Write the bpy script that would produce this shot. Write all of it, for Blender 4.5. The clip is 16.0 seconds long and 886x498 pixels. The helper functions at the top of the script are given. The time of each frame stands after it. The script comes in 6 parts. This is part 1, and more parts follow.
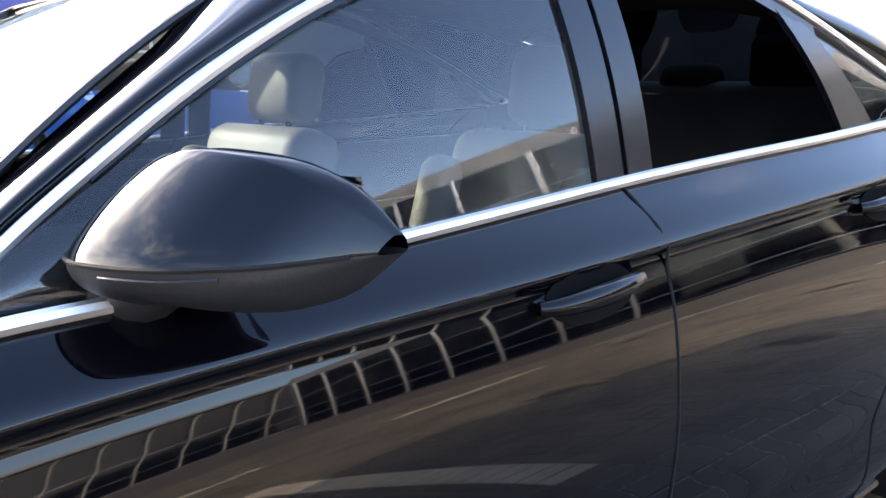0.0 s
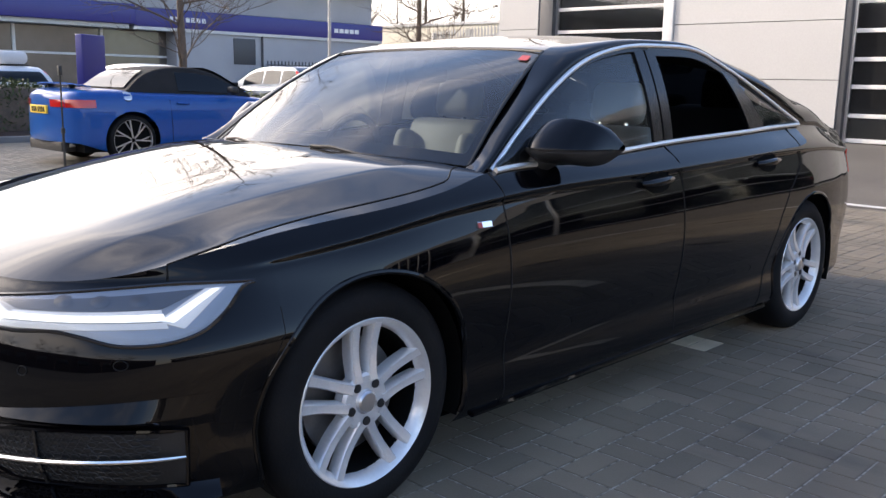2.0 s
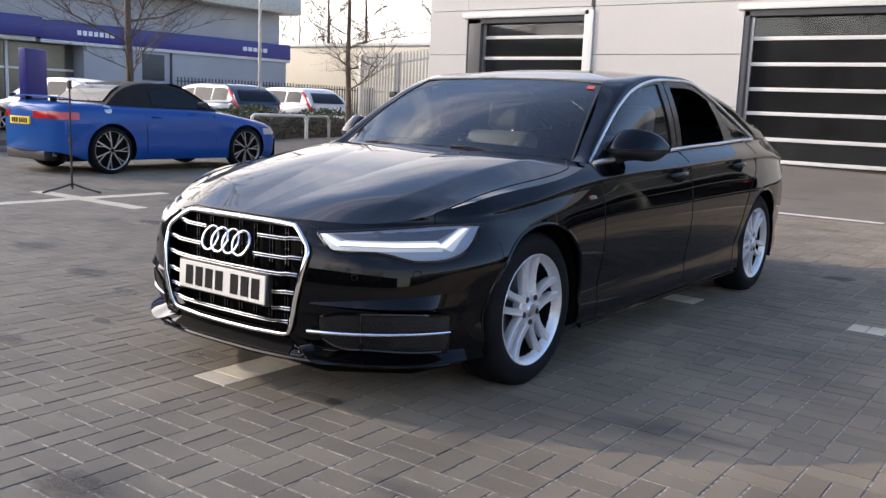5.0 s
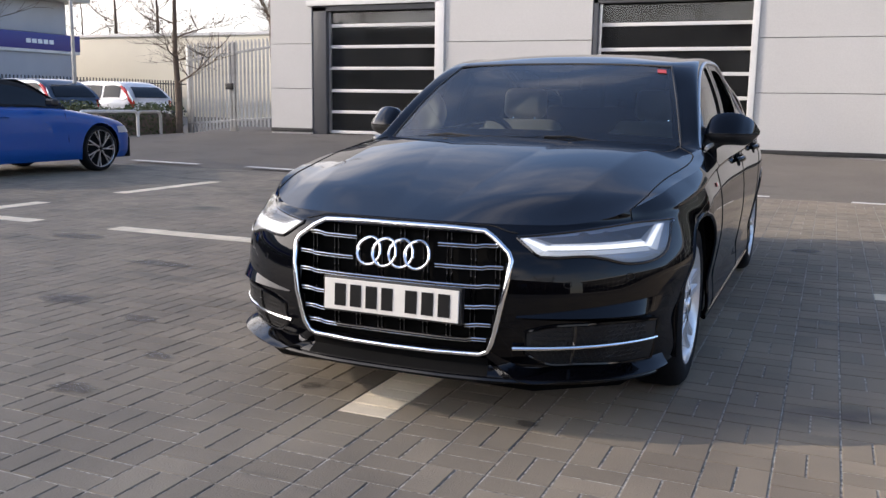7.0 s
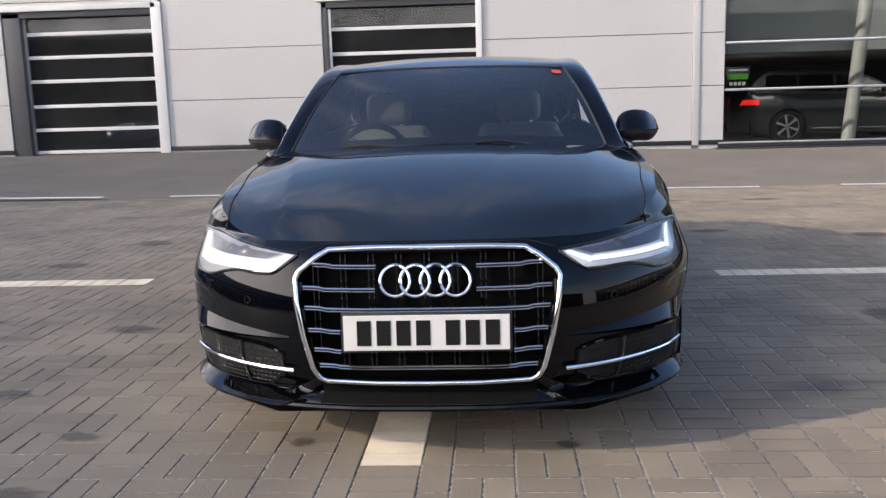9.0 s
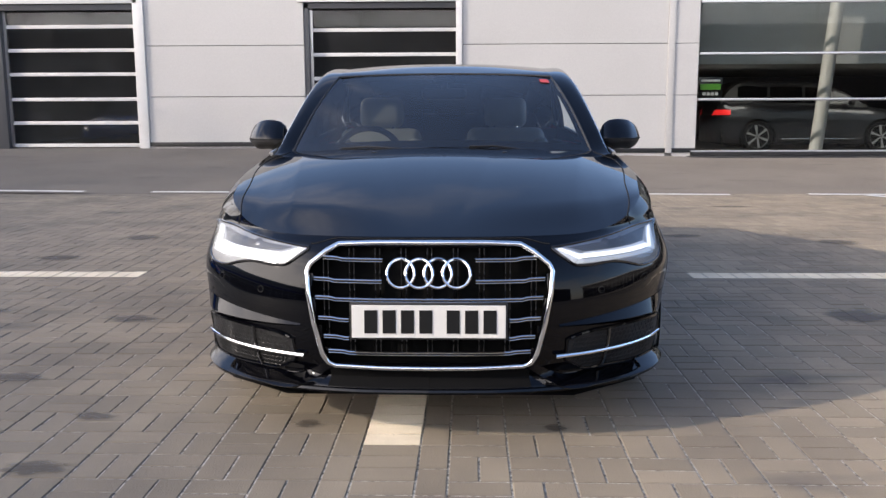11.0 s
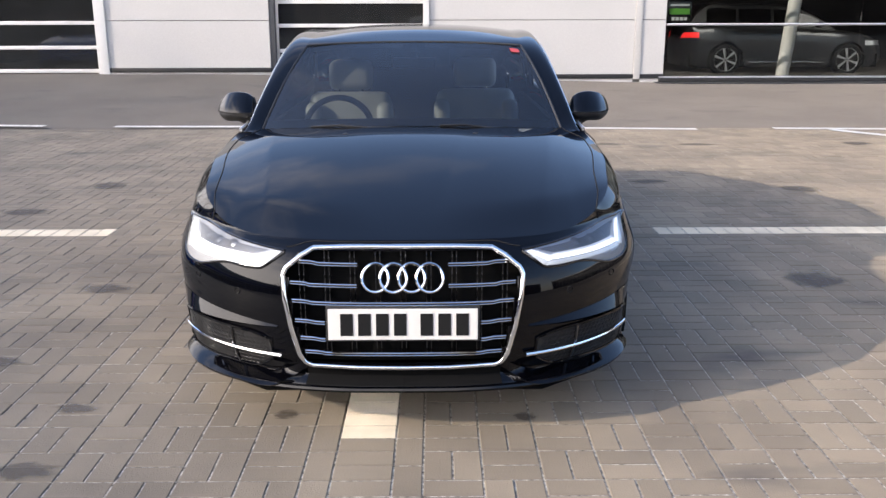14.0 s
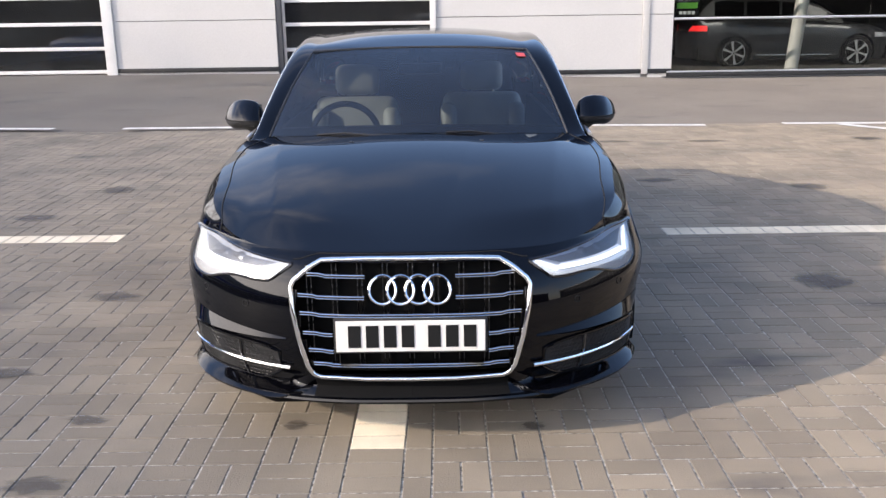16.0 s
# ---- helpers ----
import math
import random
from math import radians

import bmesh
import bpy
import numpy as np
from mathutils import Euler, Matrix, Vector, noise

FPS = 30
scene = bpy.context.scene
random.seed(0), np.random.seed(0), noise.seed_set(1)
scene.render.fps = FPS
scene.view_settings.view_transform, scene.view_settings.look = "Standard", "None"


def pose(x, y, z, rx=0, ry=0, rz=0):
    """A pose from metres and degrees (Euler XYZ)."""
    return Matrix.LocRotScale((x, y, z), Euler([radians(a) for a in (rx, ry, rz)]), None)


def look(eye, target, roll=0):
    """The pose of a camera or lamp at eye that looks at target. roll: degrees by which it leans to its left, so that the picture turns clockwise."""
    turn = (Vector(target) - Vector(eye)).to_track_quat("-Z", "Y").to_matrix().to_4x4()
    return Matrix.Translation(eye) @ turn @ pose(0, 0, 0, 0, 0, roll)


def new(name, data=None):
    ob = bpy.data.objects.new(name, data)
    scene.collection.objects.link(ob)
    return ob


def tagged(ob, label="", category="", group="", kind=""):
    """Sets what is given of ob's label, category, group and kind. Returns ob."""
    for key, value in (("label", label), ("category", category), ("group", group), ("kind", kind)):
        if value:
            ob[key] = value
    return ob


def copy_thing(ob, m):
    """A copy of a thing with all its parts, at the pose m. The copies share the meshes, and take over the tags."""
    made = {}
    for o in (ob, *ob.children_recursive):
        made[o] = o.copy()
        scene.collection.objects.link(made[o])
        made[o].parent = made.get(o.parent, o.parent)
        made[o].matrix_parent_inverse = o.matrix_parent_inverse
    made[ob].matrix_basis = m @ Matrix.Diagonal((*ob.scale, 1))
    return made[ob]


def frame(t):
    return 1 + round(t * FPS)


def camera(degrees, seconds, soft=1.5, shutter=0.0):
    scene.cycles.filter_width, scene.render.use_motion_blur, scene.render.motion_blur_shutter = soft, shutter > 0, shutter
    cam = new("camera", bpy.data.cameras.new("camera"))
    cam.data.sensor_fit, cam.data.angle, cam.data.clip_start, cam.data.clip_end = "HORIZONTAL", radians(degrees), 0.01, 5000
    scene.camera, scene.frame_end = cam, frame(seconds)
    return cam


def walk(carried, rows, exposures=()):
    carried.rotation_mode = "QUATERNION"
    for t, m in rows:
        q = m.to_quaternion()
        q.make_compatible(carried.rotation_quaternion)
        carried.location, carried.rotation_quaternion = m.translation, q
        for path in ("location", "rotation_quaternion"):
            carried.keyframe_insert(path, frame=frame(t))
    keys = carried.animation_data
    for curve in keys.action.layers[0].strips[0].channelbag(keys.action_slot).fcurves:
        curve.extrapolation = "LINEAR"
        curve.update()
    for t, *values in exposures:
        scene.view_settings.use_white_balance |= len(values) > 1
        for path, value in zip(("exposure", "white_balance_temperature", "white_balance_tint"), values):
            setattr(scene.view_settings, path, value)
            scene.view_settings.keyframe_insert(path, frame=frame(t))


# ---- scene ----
cam = camera(53.0, 16.0, soft=1.45)
PATH = [
    (0, (1.701, 0.454, 1.173), (0.224, 1.742, 0.775), -1.0),
    (0.2, (1.826, 0.245, 1.209), (0.359, 1.532, 0.772), 0.1),
    (0.5, (1.972, -0.08, 1.211), (0.513, 1.219, 0.779), 1.3),
    (1, (2.196, -0.608, 1.214), (0.765, 0.735, 0.827), 0.4),
    (1.5, (2.48, -1.091, 1.223), (1.089, 0.297, 0.850), 1.2),
    (2, (2.648, -1.548, 1.207), (1.288, -0.129, 0.839), 1.2),
    (2.5, (2.822, -1.948, 1.176), (1.48, -0.511, 0.821), 0.7),
    (3, (2.896, -2.353, 1.174), (1.571, -0.896, 0.829), 0.2),
    (3.2, (2.883, -2.512, 1.175), (1.578, -1.034, 0.837), 0.3),
    (5.3, (2.731, -3.248, 1.173), (1.575, -1.648, 0.849), 2.8),
    (5.5, (2.635, -3.277, 1.163), (1.499, -1.665, 0.833), 3.1),
    (6, (2.248, -3.329, 1.174), (1.185, -1.668, 0.838), 2.6),
    (6.5, (1.797, -3.556, 1.157), (0.858, -1.82, 0.834), 2.3),
    (7, (1.365, -3.633, 1.132), (0.583, -1.822, 0.805), 0.9),
    (7.5, (0.957, -3.635, 1.146), (0.352, -1.758, 0.813), -0.3),
    (8, (0.547, -3.681, 1.145), (0.162, -1.746, 0.812), -0.4),
    (8.5, (0.314, -3.609, 1.146), (0.105, -1.647, 0.819), -1.1),
    (9, (0.227, -3.614, 1.147), (0.104, -1.644, 0.828), -1.6),
    (9.2, (0.214, -3.695, 1.133), (0.112, -1.722, 0.823), -1.4),
    (11.5, (0.13, -3.851, 1.19), (0.077, -1.877, 0.869), -0.1),
    (12, (0.143, -3.827, 1.233), (0.106, -1.858, 0.887), -0.2),
    (12.5, (0.147, -3.809, 1.317), (0.13, -1.849, 0.921), -0.6),
    (13, (0.137, -3.818, 1.392), (0.143, -1.869, 0.94), -0.5),
    (13.5, (0.125, -3.831, 1.44), (0.135, -1.893, 0.946), 0.1),
    (14, (0.117, -3.85, 1.491), (0.132, -1.916, 0.98), -0.1),
    (14.5, (0.113, -3.847, 1.524), (0.12, -1.917, 0.997), -0.4),
    (15, (0.12, -3.841, 1.547), (0.122, -1.911, 1.021), -0.6),
    (15.5, (0.122, -3.848, 1.553), (0.121, -1.917, 1.03), -0.6),
    (16, (0.126, -3.837, 1.549), (0.12, -1.907, 1.026), -0.8),
]
EXPOSURES = [(0, 1.8, 7800, 15), (0.5, 1.2, 7800, 15), (1, 0.7, 7750, 15), (1.5, 0.4, 7750, 15), (2.2, 0.22, 7700, 15), (3.2, 0.1, 7700, 15), (5.5, 0.0, 7500, 15), (7, -0.15, 7350, 15), (9, -0.1, 7300, 15), (11.5, 0.0, 7300, 15), (12.5, 0.1, 7300, 15), (14.5, 0.34, 7300, 15), (16, 0.36, 7300, 15)]
walk(cam, [(t, look(eye, target, roll)) for t, eye, target, roll in PATH], exposures=EXPOSURES)

# ---- world, sun ----
world = bpy.data.worlds.new("sky")
scene.world = world
world.use_nodes = True
wn, wl = world.node_tree.nodes, world.node_tree.links
for n in list(wn):
    wn.remove(n)
SUN = Vector((-2.05, -0.86, 1.0)).normalized()
sky = wn.new("ShaderNodeTexSky")
sky.sky_type = "NISHITA"
sky.sun_disc = False
sky.sun_elevation = math.asin(SUN.z)
sky.sun_rotation = math.atan2(SUN.x, SUN.y)
sky.altitude, sky.air_density, sky.dust_density, sky.ozone_density = 50, 1.0, 1.0, 2.2
wco = wn.new("ShaderNodeTexCoord")
wmap = wn.new("ShaderNodeMapping")
wmap.inputs["Scale"].default_value = (1.0, 1.0, 2.6)
wl.new(wco.outputs["Generated"], wmap.inputs["Vector"])
cloud = wn.new("ShaderNodeTexNoise")
cloud.inputs["Scale"].default_value, cloud.inputs["Detail"].default_value, cloud.inputs["Roughness"].default_value = 1.9, 6.0, 0.55
wl.new(wmap.outputs["Vector"], cloud.inputs["Vector"])


def wmath(op, a, b=None, c=None):
    n = wn.new("ShaderNodeMath")
    n.operation = op
    for k, v in enumerate((a, b, c)):
        if isinstance(v, (int, float)):
            n.inputs[k].default_value = v
        elif v is not None:
            wl.new(v, n.inputs[k])
    return n.outputs[0]


# thin cloud that thickens towards the sun's side and the horizon, and is brighter near the sun
wdot = wn.new("ShaderNodeVectorMath")
wdot.operation = "DOT_PRODUCT"
wdot.inputs[1].default_value = SUN
wl.new(wco.outputs["Generated"], wdot.inputs[0])
wsep = wn.new("ShaderNodeSeparateXYZ")
wl.new(wco.outputs["Generated"], wsep.inputs[0])
near_sun = wmath("MULTIPLY_ADD", wdot.outputs["Value"], 0.5, 0.5)
cover = wmath("ADD", wmath("MULTIPLY_ADD", near_sun, 0.52, cloud.outputs["Fac"]), wmath("MULTIPLY_ADD", wsep.outputs["Z"], -0.66, -0.05))
cramp = wn.new("ShaderNodeMapRange")
cramp.inputs["From Min"].default_value, cramp.inputs["From Max"].default_value, cramp.inputs["To Max"].default_value = 0.36, 0.84, 0.88
cramp.interpolation_type = "SMOOTHSTEP"
wl.new(cover, cramp.inputs["Value"])
bright = wmath("MULTIPLY_ADD", wmath("POWER", near_sun, 3.0), 15.0, 3.6)
ccol = wn.new("ShaderNodeVectorMath")
ccol.operation = "SCALE"
ccol.inputs[0].default_value = (1.0, 1.0, 1.03)
wl.new(bright, ccol.inputs["Scale"])
cmix = wn.new("ShaderNodeMix")
cmix.data_type = "RGBA"
wl.new(cramp.outputs["Result"], cmix.inputs["Factor"])
wtint = wn.new("ShaderNodeVectorMath")
wtint.operation = "MULTIPLY"
wtint.inputs[1].default_value = (0.90, 0.98, 1.12)
wl.new(sky.outputs["Color"], wtint.inputs[0])
wl.new(wtint.outputs["Vector"], cmix.inputs["A"])
wl.new(ccol.outputs["Vector"], cmix.inputs["B"])
wbg = wn.new("ShaderNodeBackground")
wbg.inputs["Strength"].default_value = 0.335
wout = wn.new("ShaderNodeOutputWorld")
wl.new(cmix.outputs["Result"], wbg.inputs["Color"])
wl.new(wbg.outputs["Background"], wout.inputs["Surface"])

sun = new("sun", bpy.data.lights.new("sun", "SUN"))
sun.data.energy, sun.data.angle, sun.data.color = 3.5, radians(0.7), (1.0, 0.945, 0.88)
sun.matrix_world = look(SUN * 60, (0, 0, 0))
scene.view_settings.exposure = 0.0


# ---- materials ----
def principled(name, color, rough=0.5, metal=0.0, **more):
    m = bpy.data.materials.new(name)
    m.use_nodes = True
    b = m.node_tree.nodes["Principled BSDF"]
    b.inputs["Base Color"].default_value = (*color, 1)
    b.inputs["Roughness"].default_value = rough
    b.inputs["Metallic"].default_value = metal
    for key, value in more.items():
        b.inputs[key.replace("_", " ")].default_value = value
    return m


def worn(name, color, color2, rough=0.6, scale=3.0, fine=60.0, bump=0.1, vary=0.15, metal=0.0, depth=0.01, world_space=False, stains=0.0, **more):
    """A surface that varies at two scales, with fine relief; separate pieces differ a little."""
    m = principled(name, color, rough, metal, **more)
    nt, b = m.node_tree, m.node_tree.nodes["Principled BSDF"]
    co = nt.nodes.new("ShaderNodeTexCoord")
    big, small = nt.nodes.new("ShaderNodeTexNoise"), nt.nodes.new("ShaderNodeTexNoise")
    big.inputs["Scale"].default_value, small.inputs["Scale"].default_value = scale, fine
    big.inputs["Detail"].default_value, small.inputs["Detail"].default_value = 6, 4
    place = nt.nodes.new("ShaderNodeNewGeometry").outputs["Position"] if world_space else co.outputs["Object"]
    for n in (big, small):
        nt.links.new(place, n.inputs["Vector"])
    ramp = nt.nodes.new("ShaderNodeMapRange")
    ramp.inputs["From Min"].default_value, ramp.inputs["From Max"].default_value = 0.35, 0.7
    nt.links.new(big.outputs["Fac"], ramp.inputs["Value"])
    mix = nt.nodes.new("ShaderNodeMix")
    mix.data_type = "RGBA"
    mix.inputs["A"].default_value, mix.inputs["B"].default_value = (*color, 1), (*color2, 1)
    nt.links.new(ramp.outputs["Result"], mix.inputs["Factor"])
    hsv = nt.nodes.new("ShaderNodeHueSaturation")
    tone = mix.outputs["Result"]
    if stains:
        # oil and tyre stains with a shape of their own
        sm, st, sr, sx = (nt.nodes.new("ShaderNode" + k) for k in ("Mapping", "TexNoise", "MapRange", "Mix"))
        sm.inputs["Scale"].default_value = (0.55, 1.3, 1.0)
        st.inputs["Scale"].default_value, st.inputs["Detail"].default_value = 1.7, 5
        nt.links.new(place, sm.inputs["Vector"])
        nt.links.new(sm.outputs["Vector"], st.inputs["Vector"])
        sr.inputs["From Min"].default_value, sr.inputs["From Max"].default_value, sr.inputs["To Max"].default_value = 0.60, 0.74, stains
        nt.links.new(st.outputs["Fac"], sr.inputs["Value"])
        sx.data_type = "RGBA"
        sx.inputs["B"].default_value = (0.055, 0.05, 0.046, 1)
        nt.links.new(sr.outputs["Result"], sx.inputs["Factor"])
        nt.links.new(tone, sx.inputs["A"])
        tone = sx.outputs["Result"]
    nt.links.new(tone, hsv.inputs["Color"])
    info, geo = nt.nodes.new("ShaderNodeObjectInfo"), nt.nodes.new("ShaderNodeNewGeometry")
    add = nt.nodes.new("ShaderNodeMath")
    add.operation = "ADD"
    nt.links.new(info.outputs["Random"], add.inputs[0])
    nt.links.new(geo.outputs["Random Per Island"], add.inputs[1])
    frac = nt.nodes.new("ShaderNodeMath")
    frac.operation = "FRACT"
    nt.links.new(add.outputs[0], frac.inputs[0])
    mixf = nt.nodes.new("ShaderNodeMath")
    mixf.operation = "MULTIPLY_ADD"
    mixf.inputs[1].default_value, mixf.inputs[2].default_value = vary, 1 - vary / 2 - 0.1
    nt.links.new(frac.outputs[0], mixf.inputs[0])
    fin = nt.nodes.new("ShaderNodeMath")
    fin.operation = "MULTIPLY_ADD"
    fin.inputs[1].default_value = 0.2
    nt.links.new(small.outputs["Fac"], fin.inputs[0])
    nt.links.new(mixf.outputs[0], fin.inputs[2])
    nt.links.new(fin.outputs[0], hsv.inputs["Value"])
    nt.links.new(hsv.outputs["Color"], b.inputs["Base Color"])
    if bump:
        bp = nt.nodes.new("ShaderNodeBump")
        bp.inputs["Strength"].default_value, bp.inputs["Distance"].default_value = bump, depth
        nt.links.new(small.outputs["Fac"], bp.inputs["Height"])
        nt.links.new(bp.outputs["Normal"], b.inputs["Normal"])
    return m


def glass(name, tint, gloss=0.02, ior=1.5, dust_haze=0.0):
    """A thin pane: clear or tinted, with the sheen of glass and a dusty film that also paints in haze."""
    m = bpy.data.materials.new(name)
    m.use_nodes = True
    nt = m.node_tree
    for n in list(nt.nodes):
        nt.nodes.remove(n)
    out, mix = nt.nodes.new("ShaderNodeOutputMaterial"), nt.nodes.new("ShaderNodeMixShader")
    tr, gl, fr = nt.nodes.new("ShaderNodeBsdfTransparent"), nt.nodes.new("ShaderNodeBsdfGlossy"), nt.nodes.new("ShaderNodeFresnel")
    tr.inputs["Color"].default_value = (*tint, 1)
    gl.inputs["Roughness"].default_value = gloss
    fr.inputs["IOR"].default_value = ior
    nt.links.new(fr.outputs["Fac"], mix.inputs["Fac"])
    # pale diffuse colour puts a milky haze into the dusty pane
    if dust_haze:
        film, df = nt.nodes.new("ShaderNodeMixShader"), nt.nodes.new("ShaderNodeBsdfDiffuse")
        df.inputs["Color"].default_value = (0.62, 0.64, 0.66, 1)
        co, nz, mr = nt.nodes.new("ShaderNodeTexCoord"), nt.nodes.new("ShaderNodeTexNoise"), nt.nodes.new("ShaderNodeMapRange")
        nz.inputs["Scale"].default_value, nz.inputs["Detail"].default_value = 2.2, 5
        mr.inputs["From Min"].default_value, mr.inputs["From Max"].default_value = 0.3, 0.7
        mr.inputs["To Min"].default_value, mr.inputs["To Max"].default_value = dust_haze * 0.6, dust_haze * 1.4
        nt.links.new(co.outputs["Object"], nz.inputs["Vector"])
        nt.links.new(nz.outputs["Fac"], mr.inputs["Value"])
        nt.links.new(mr.outputs["Result"], film.inputs["Fac"])
        nt.links.new(tr.outputs["BSDF"], film.inputs[1])
        nt.links.new(df.outputs["BSDF"], film.inputs[2])
        nt.links.new(film.outputs["Shader"], mix.inputs[1])
    else:
        nt.links.new(tr.outputs["BSDF"], mix.inputs[1])
    nt.links.new(gl.outputs["BSDF"], mix.inputs[2])
    nt.links.new(mix.outputs["Shader"], out.inputs["Surface"])
    return m


def glow(name, color, strength):
    return principled(name, color, 0.4, Emission_Color=(*color, 1), Emission_Strength=strength)


PAINT = principled("black_paint", (0.0012, 0.0013, 0.0022), 0.03, 0.0, Specular_IOR_Level=0.35)
SEAM = principled("panel_gap", (0.002, 0.002, 0.002), 0.9)
CHROME = principled("chrome", (0.90, 0.90, 0.90), 0.10, 1.0)
TRIMALU = principled("bright_anodised_trim", (0.88, 0.87, 0.85), 0.42, 1.0)
SATIN = principled("satin_aluminium", (0.72, 0.72, 0.73), 0.28, 1.0)
ALLOY = worn("silver_alloy", (0.86, 0.85, 0.84), (0.76, 0.755, 0.75), 0.24, 8, 90, 0.0, 0.0, 0.45)
RUBBER = worn("tyre_rubber", (0.007, 0.007, 0.008), (0.013, 0.012, 0.012), 0.75, 6, 120, 0.15, 0.0, Specular_IOR_Level=0.2)
PLASTIC = worn("black_plastic", (0.012, 0.012, 0.013), (0.02, 0.02, 0.02), 0.5, 10, 200, 0.1, 0.0)
GLOSSBLACK = principled("gloss_black", (0.006, 0.006, 0.007), 0.12, 0.0, Coat_Weight=0.6)
DARK = principled("dark_cavity", (0.006, 0.006, 0.006), 0.9, Specular_IOR_Level=0.08)
WINDSCREEN = glass("windscreen_glass", (0.58, 0.65, 0.67), 0.01, 1.80, 0.012)
SIDEGLASS = glass("tinted_glass", (0.52, 0.58, 0.58), 0.01, 1.72, 0.012)
LENS = glass("lamp_lens", (0.92, 0.94, 0.95), 0.01, 1.45)
MIRROR = principled("mirror", (0.9, 0.9, 0.9), 0.02, 1.0)
LEDSOFT = glow("daylight_led_spread", (0.70, 0.74, 0.78), 0.22)
LED = glow("daylight_led", (0.93, 0.97, 1.0), 0.85)
REFLECTOR = principled("lamp_reflector", (0.50, 0.52, 0.55), 0.30, 0.5)
LEATHER = worn("beige_leather", (0.38, 0.345, 0.29), (0.31, 0.28, 0.23), 0.5, 5, 140, 0.15, 0.0)
TRIMDARK = worn("dark_cabin_trim", (0.010, 0.010, 0.011), (0.016, 0.016, 0.017), 0.65, 6, 160, 0.15, 0.0, Specular_IOR_Level=0.15)
PLATEWHITE = principled("plate_white", (0.70, 0.68, 0.63), 0.45)
PLATEYELLOW = principled("plate_yellow", (0.80, 0.55, 0.05), 0.45)
INK = principled("plate_black", (0.012, 0.012, 0.012), 0.5, Specular_IOR_Level=0.15)
REDSTICK = principled("red_sticker", (0.50, 0.07, 0.07), 0.5)
REDLAMP = principled("red_lamp", (0.55, 0.015, 0.012), 0.15, Coat_Weight=1.0)
REDGLOW = glow("red_lamp_lit", (0.9, 0.03, 0.03), 1.2)
BLUEPAINT = principled("blue_paint", (0.0, 0.075, 0.31), 0.35, 0.0, Specular_IOR_Level=0.15, Coat_Weight=0.6, Coat_Roughness=0.03)
SOFTTOP = worn("black_soft_top", (0.010, 0.009, 0.009), (0.015, 0.014, 0.014), 0.85, 6, 300, 0.3, 0.0)
WHITEPAINT = principled("white_car_paint", (0.72, 0.73, 0.73), 0.3, Coat_Weight=0.7)
SILVERPAINT = principled("silver_car_paint", (0.42, 0.43, 0.44), 0.3, 0.6, Coat_Weight=0.7)
GREYPAINT = principled("grey_car_paint", (0.034, 0.035, 0.038), 0.3, 0.3, Coat_Weight=0.7)
PAVER = worn("grey_paver", (0.226, 0.187, 0.136), (0.140, 0.116, 0.087), 0.75, 1.3, 150, 0.60, 0.26, 0.0, 0.004, True, 0.8, Diffuse_Roughness=1.0)
PAVERWHITE = worn("white_painted_paver", (0.78, 0.68, 0.52), (0.58, 0.50, 0.37), 0.7, 4, 130, 0.3, 0.12, 0.0, 0.004, True, 0.5, Diffuse_Roughness=1.0)
JOINT = worn("joint_sand", (0.46, 0.43, 0.37), (0.045, 0.040, 0.035), 0.95, 45, 150, 0.4, 0.0)
ASPHALT = worn("asphalt", (0.120, 0.104, 0.086), (0.152, 0.132, 0.109), 0.9, 0.7, 220, 0.5, 0.0, 0.0, 0.01, True, 0.5, Diffuse_Roughness=1.0)
ROADPAINT = worn("white_road_paint", (0.68, 0.66, 0.61), (0.52, 0.50, 0.45), 0.75, 5, 120, 0.2, 0.0)
PANEL = worn("pale_cladding", (0.53, 0.517, 0.495), (0.50, 0.488, 0.465), 0.45, 0.5, 40, 0.02, 0.03)
PANELJOINT = principled("cladding_joint", (0.23, 0.22, 0.21), 0.8)
WHITETRIM = worn("white_trim", (0.69, 0.68, 0.66), (0.63, 0.62, 0.60), 0.4, 2, 60, 0.02, 0.0)
DOORFRAME = principled("dark_grey_jamb", (0.06, 0.062, 0.068), 0.45)
DOORGLASS = glass("door_pane", (0.55, 0.57, 0.58), 0.02, 1.55, 0.018)
SHOPGLASS = glass("showroom_glass", (0.72, 0.75, 0.745), 0.01, 1.5)
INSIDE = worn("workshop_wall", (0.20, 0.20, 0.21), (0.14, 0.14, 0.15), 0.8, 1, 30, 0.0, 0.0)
STEEL = worn("galvanised_steel", (0.46, 0.46, 0.45), (0.36, 0.36, 0.355), 0.45, 5, 80, 0.05, 0.1, 0.7)
BARK = worn("bark", (0.16, 0.115, 0.085), (0.09, 0.07, 0.055), 0.9, 8, 60, 0.6, 0.0)
LEAF = worn("hedge_leaf", (0.045, 0.075, 0.022), (0.075, 0.085, 0.035), 0.6, 3, 40, 0.0, 0.5)
BRANDBLUE = principled("sign_blue", (0.016, 0.020, 0.20), 0.35)
SIGNWHITE = principled("sign_white", (0.8, 0.8, 0.8), 0.5)
WHITEWALL = worn("white_render_wall", (0.43, 0.43, 0.44), (0.36, 0.36, 0.38), 0.7, 0.4, 20, 0.02, 0.0)
CREAMWALL = worn("cream_wall", (0.74, 0.69, 0.56), (0.68, 0.63, 0.51), 0.7, 0.3, 20, 0.02, 0.0)
SOIL = worn("bark_mulch", (0.07, 0.035, 0.025), (0.045, 0.03, 0.022), 0.95, 3, 60, 0.6, 0.0)
FASCIA = principled("inner_fascia", (0.55, 0.56, 0.56), 0.6)
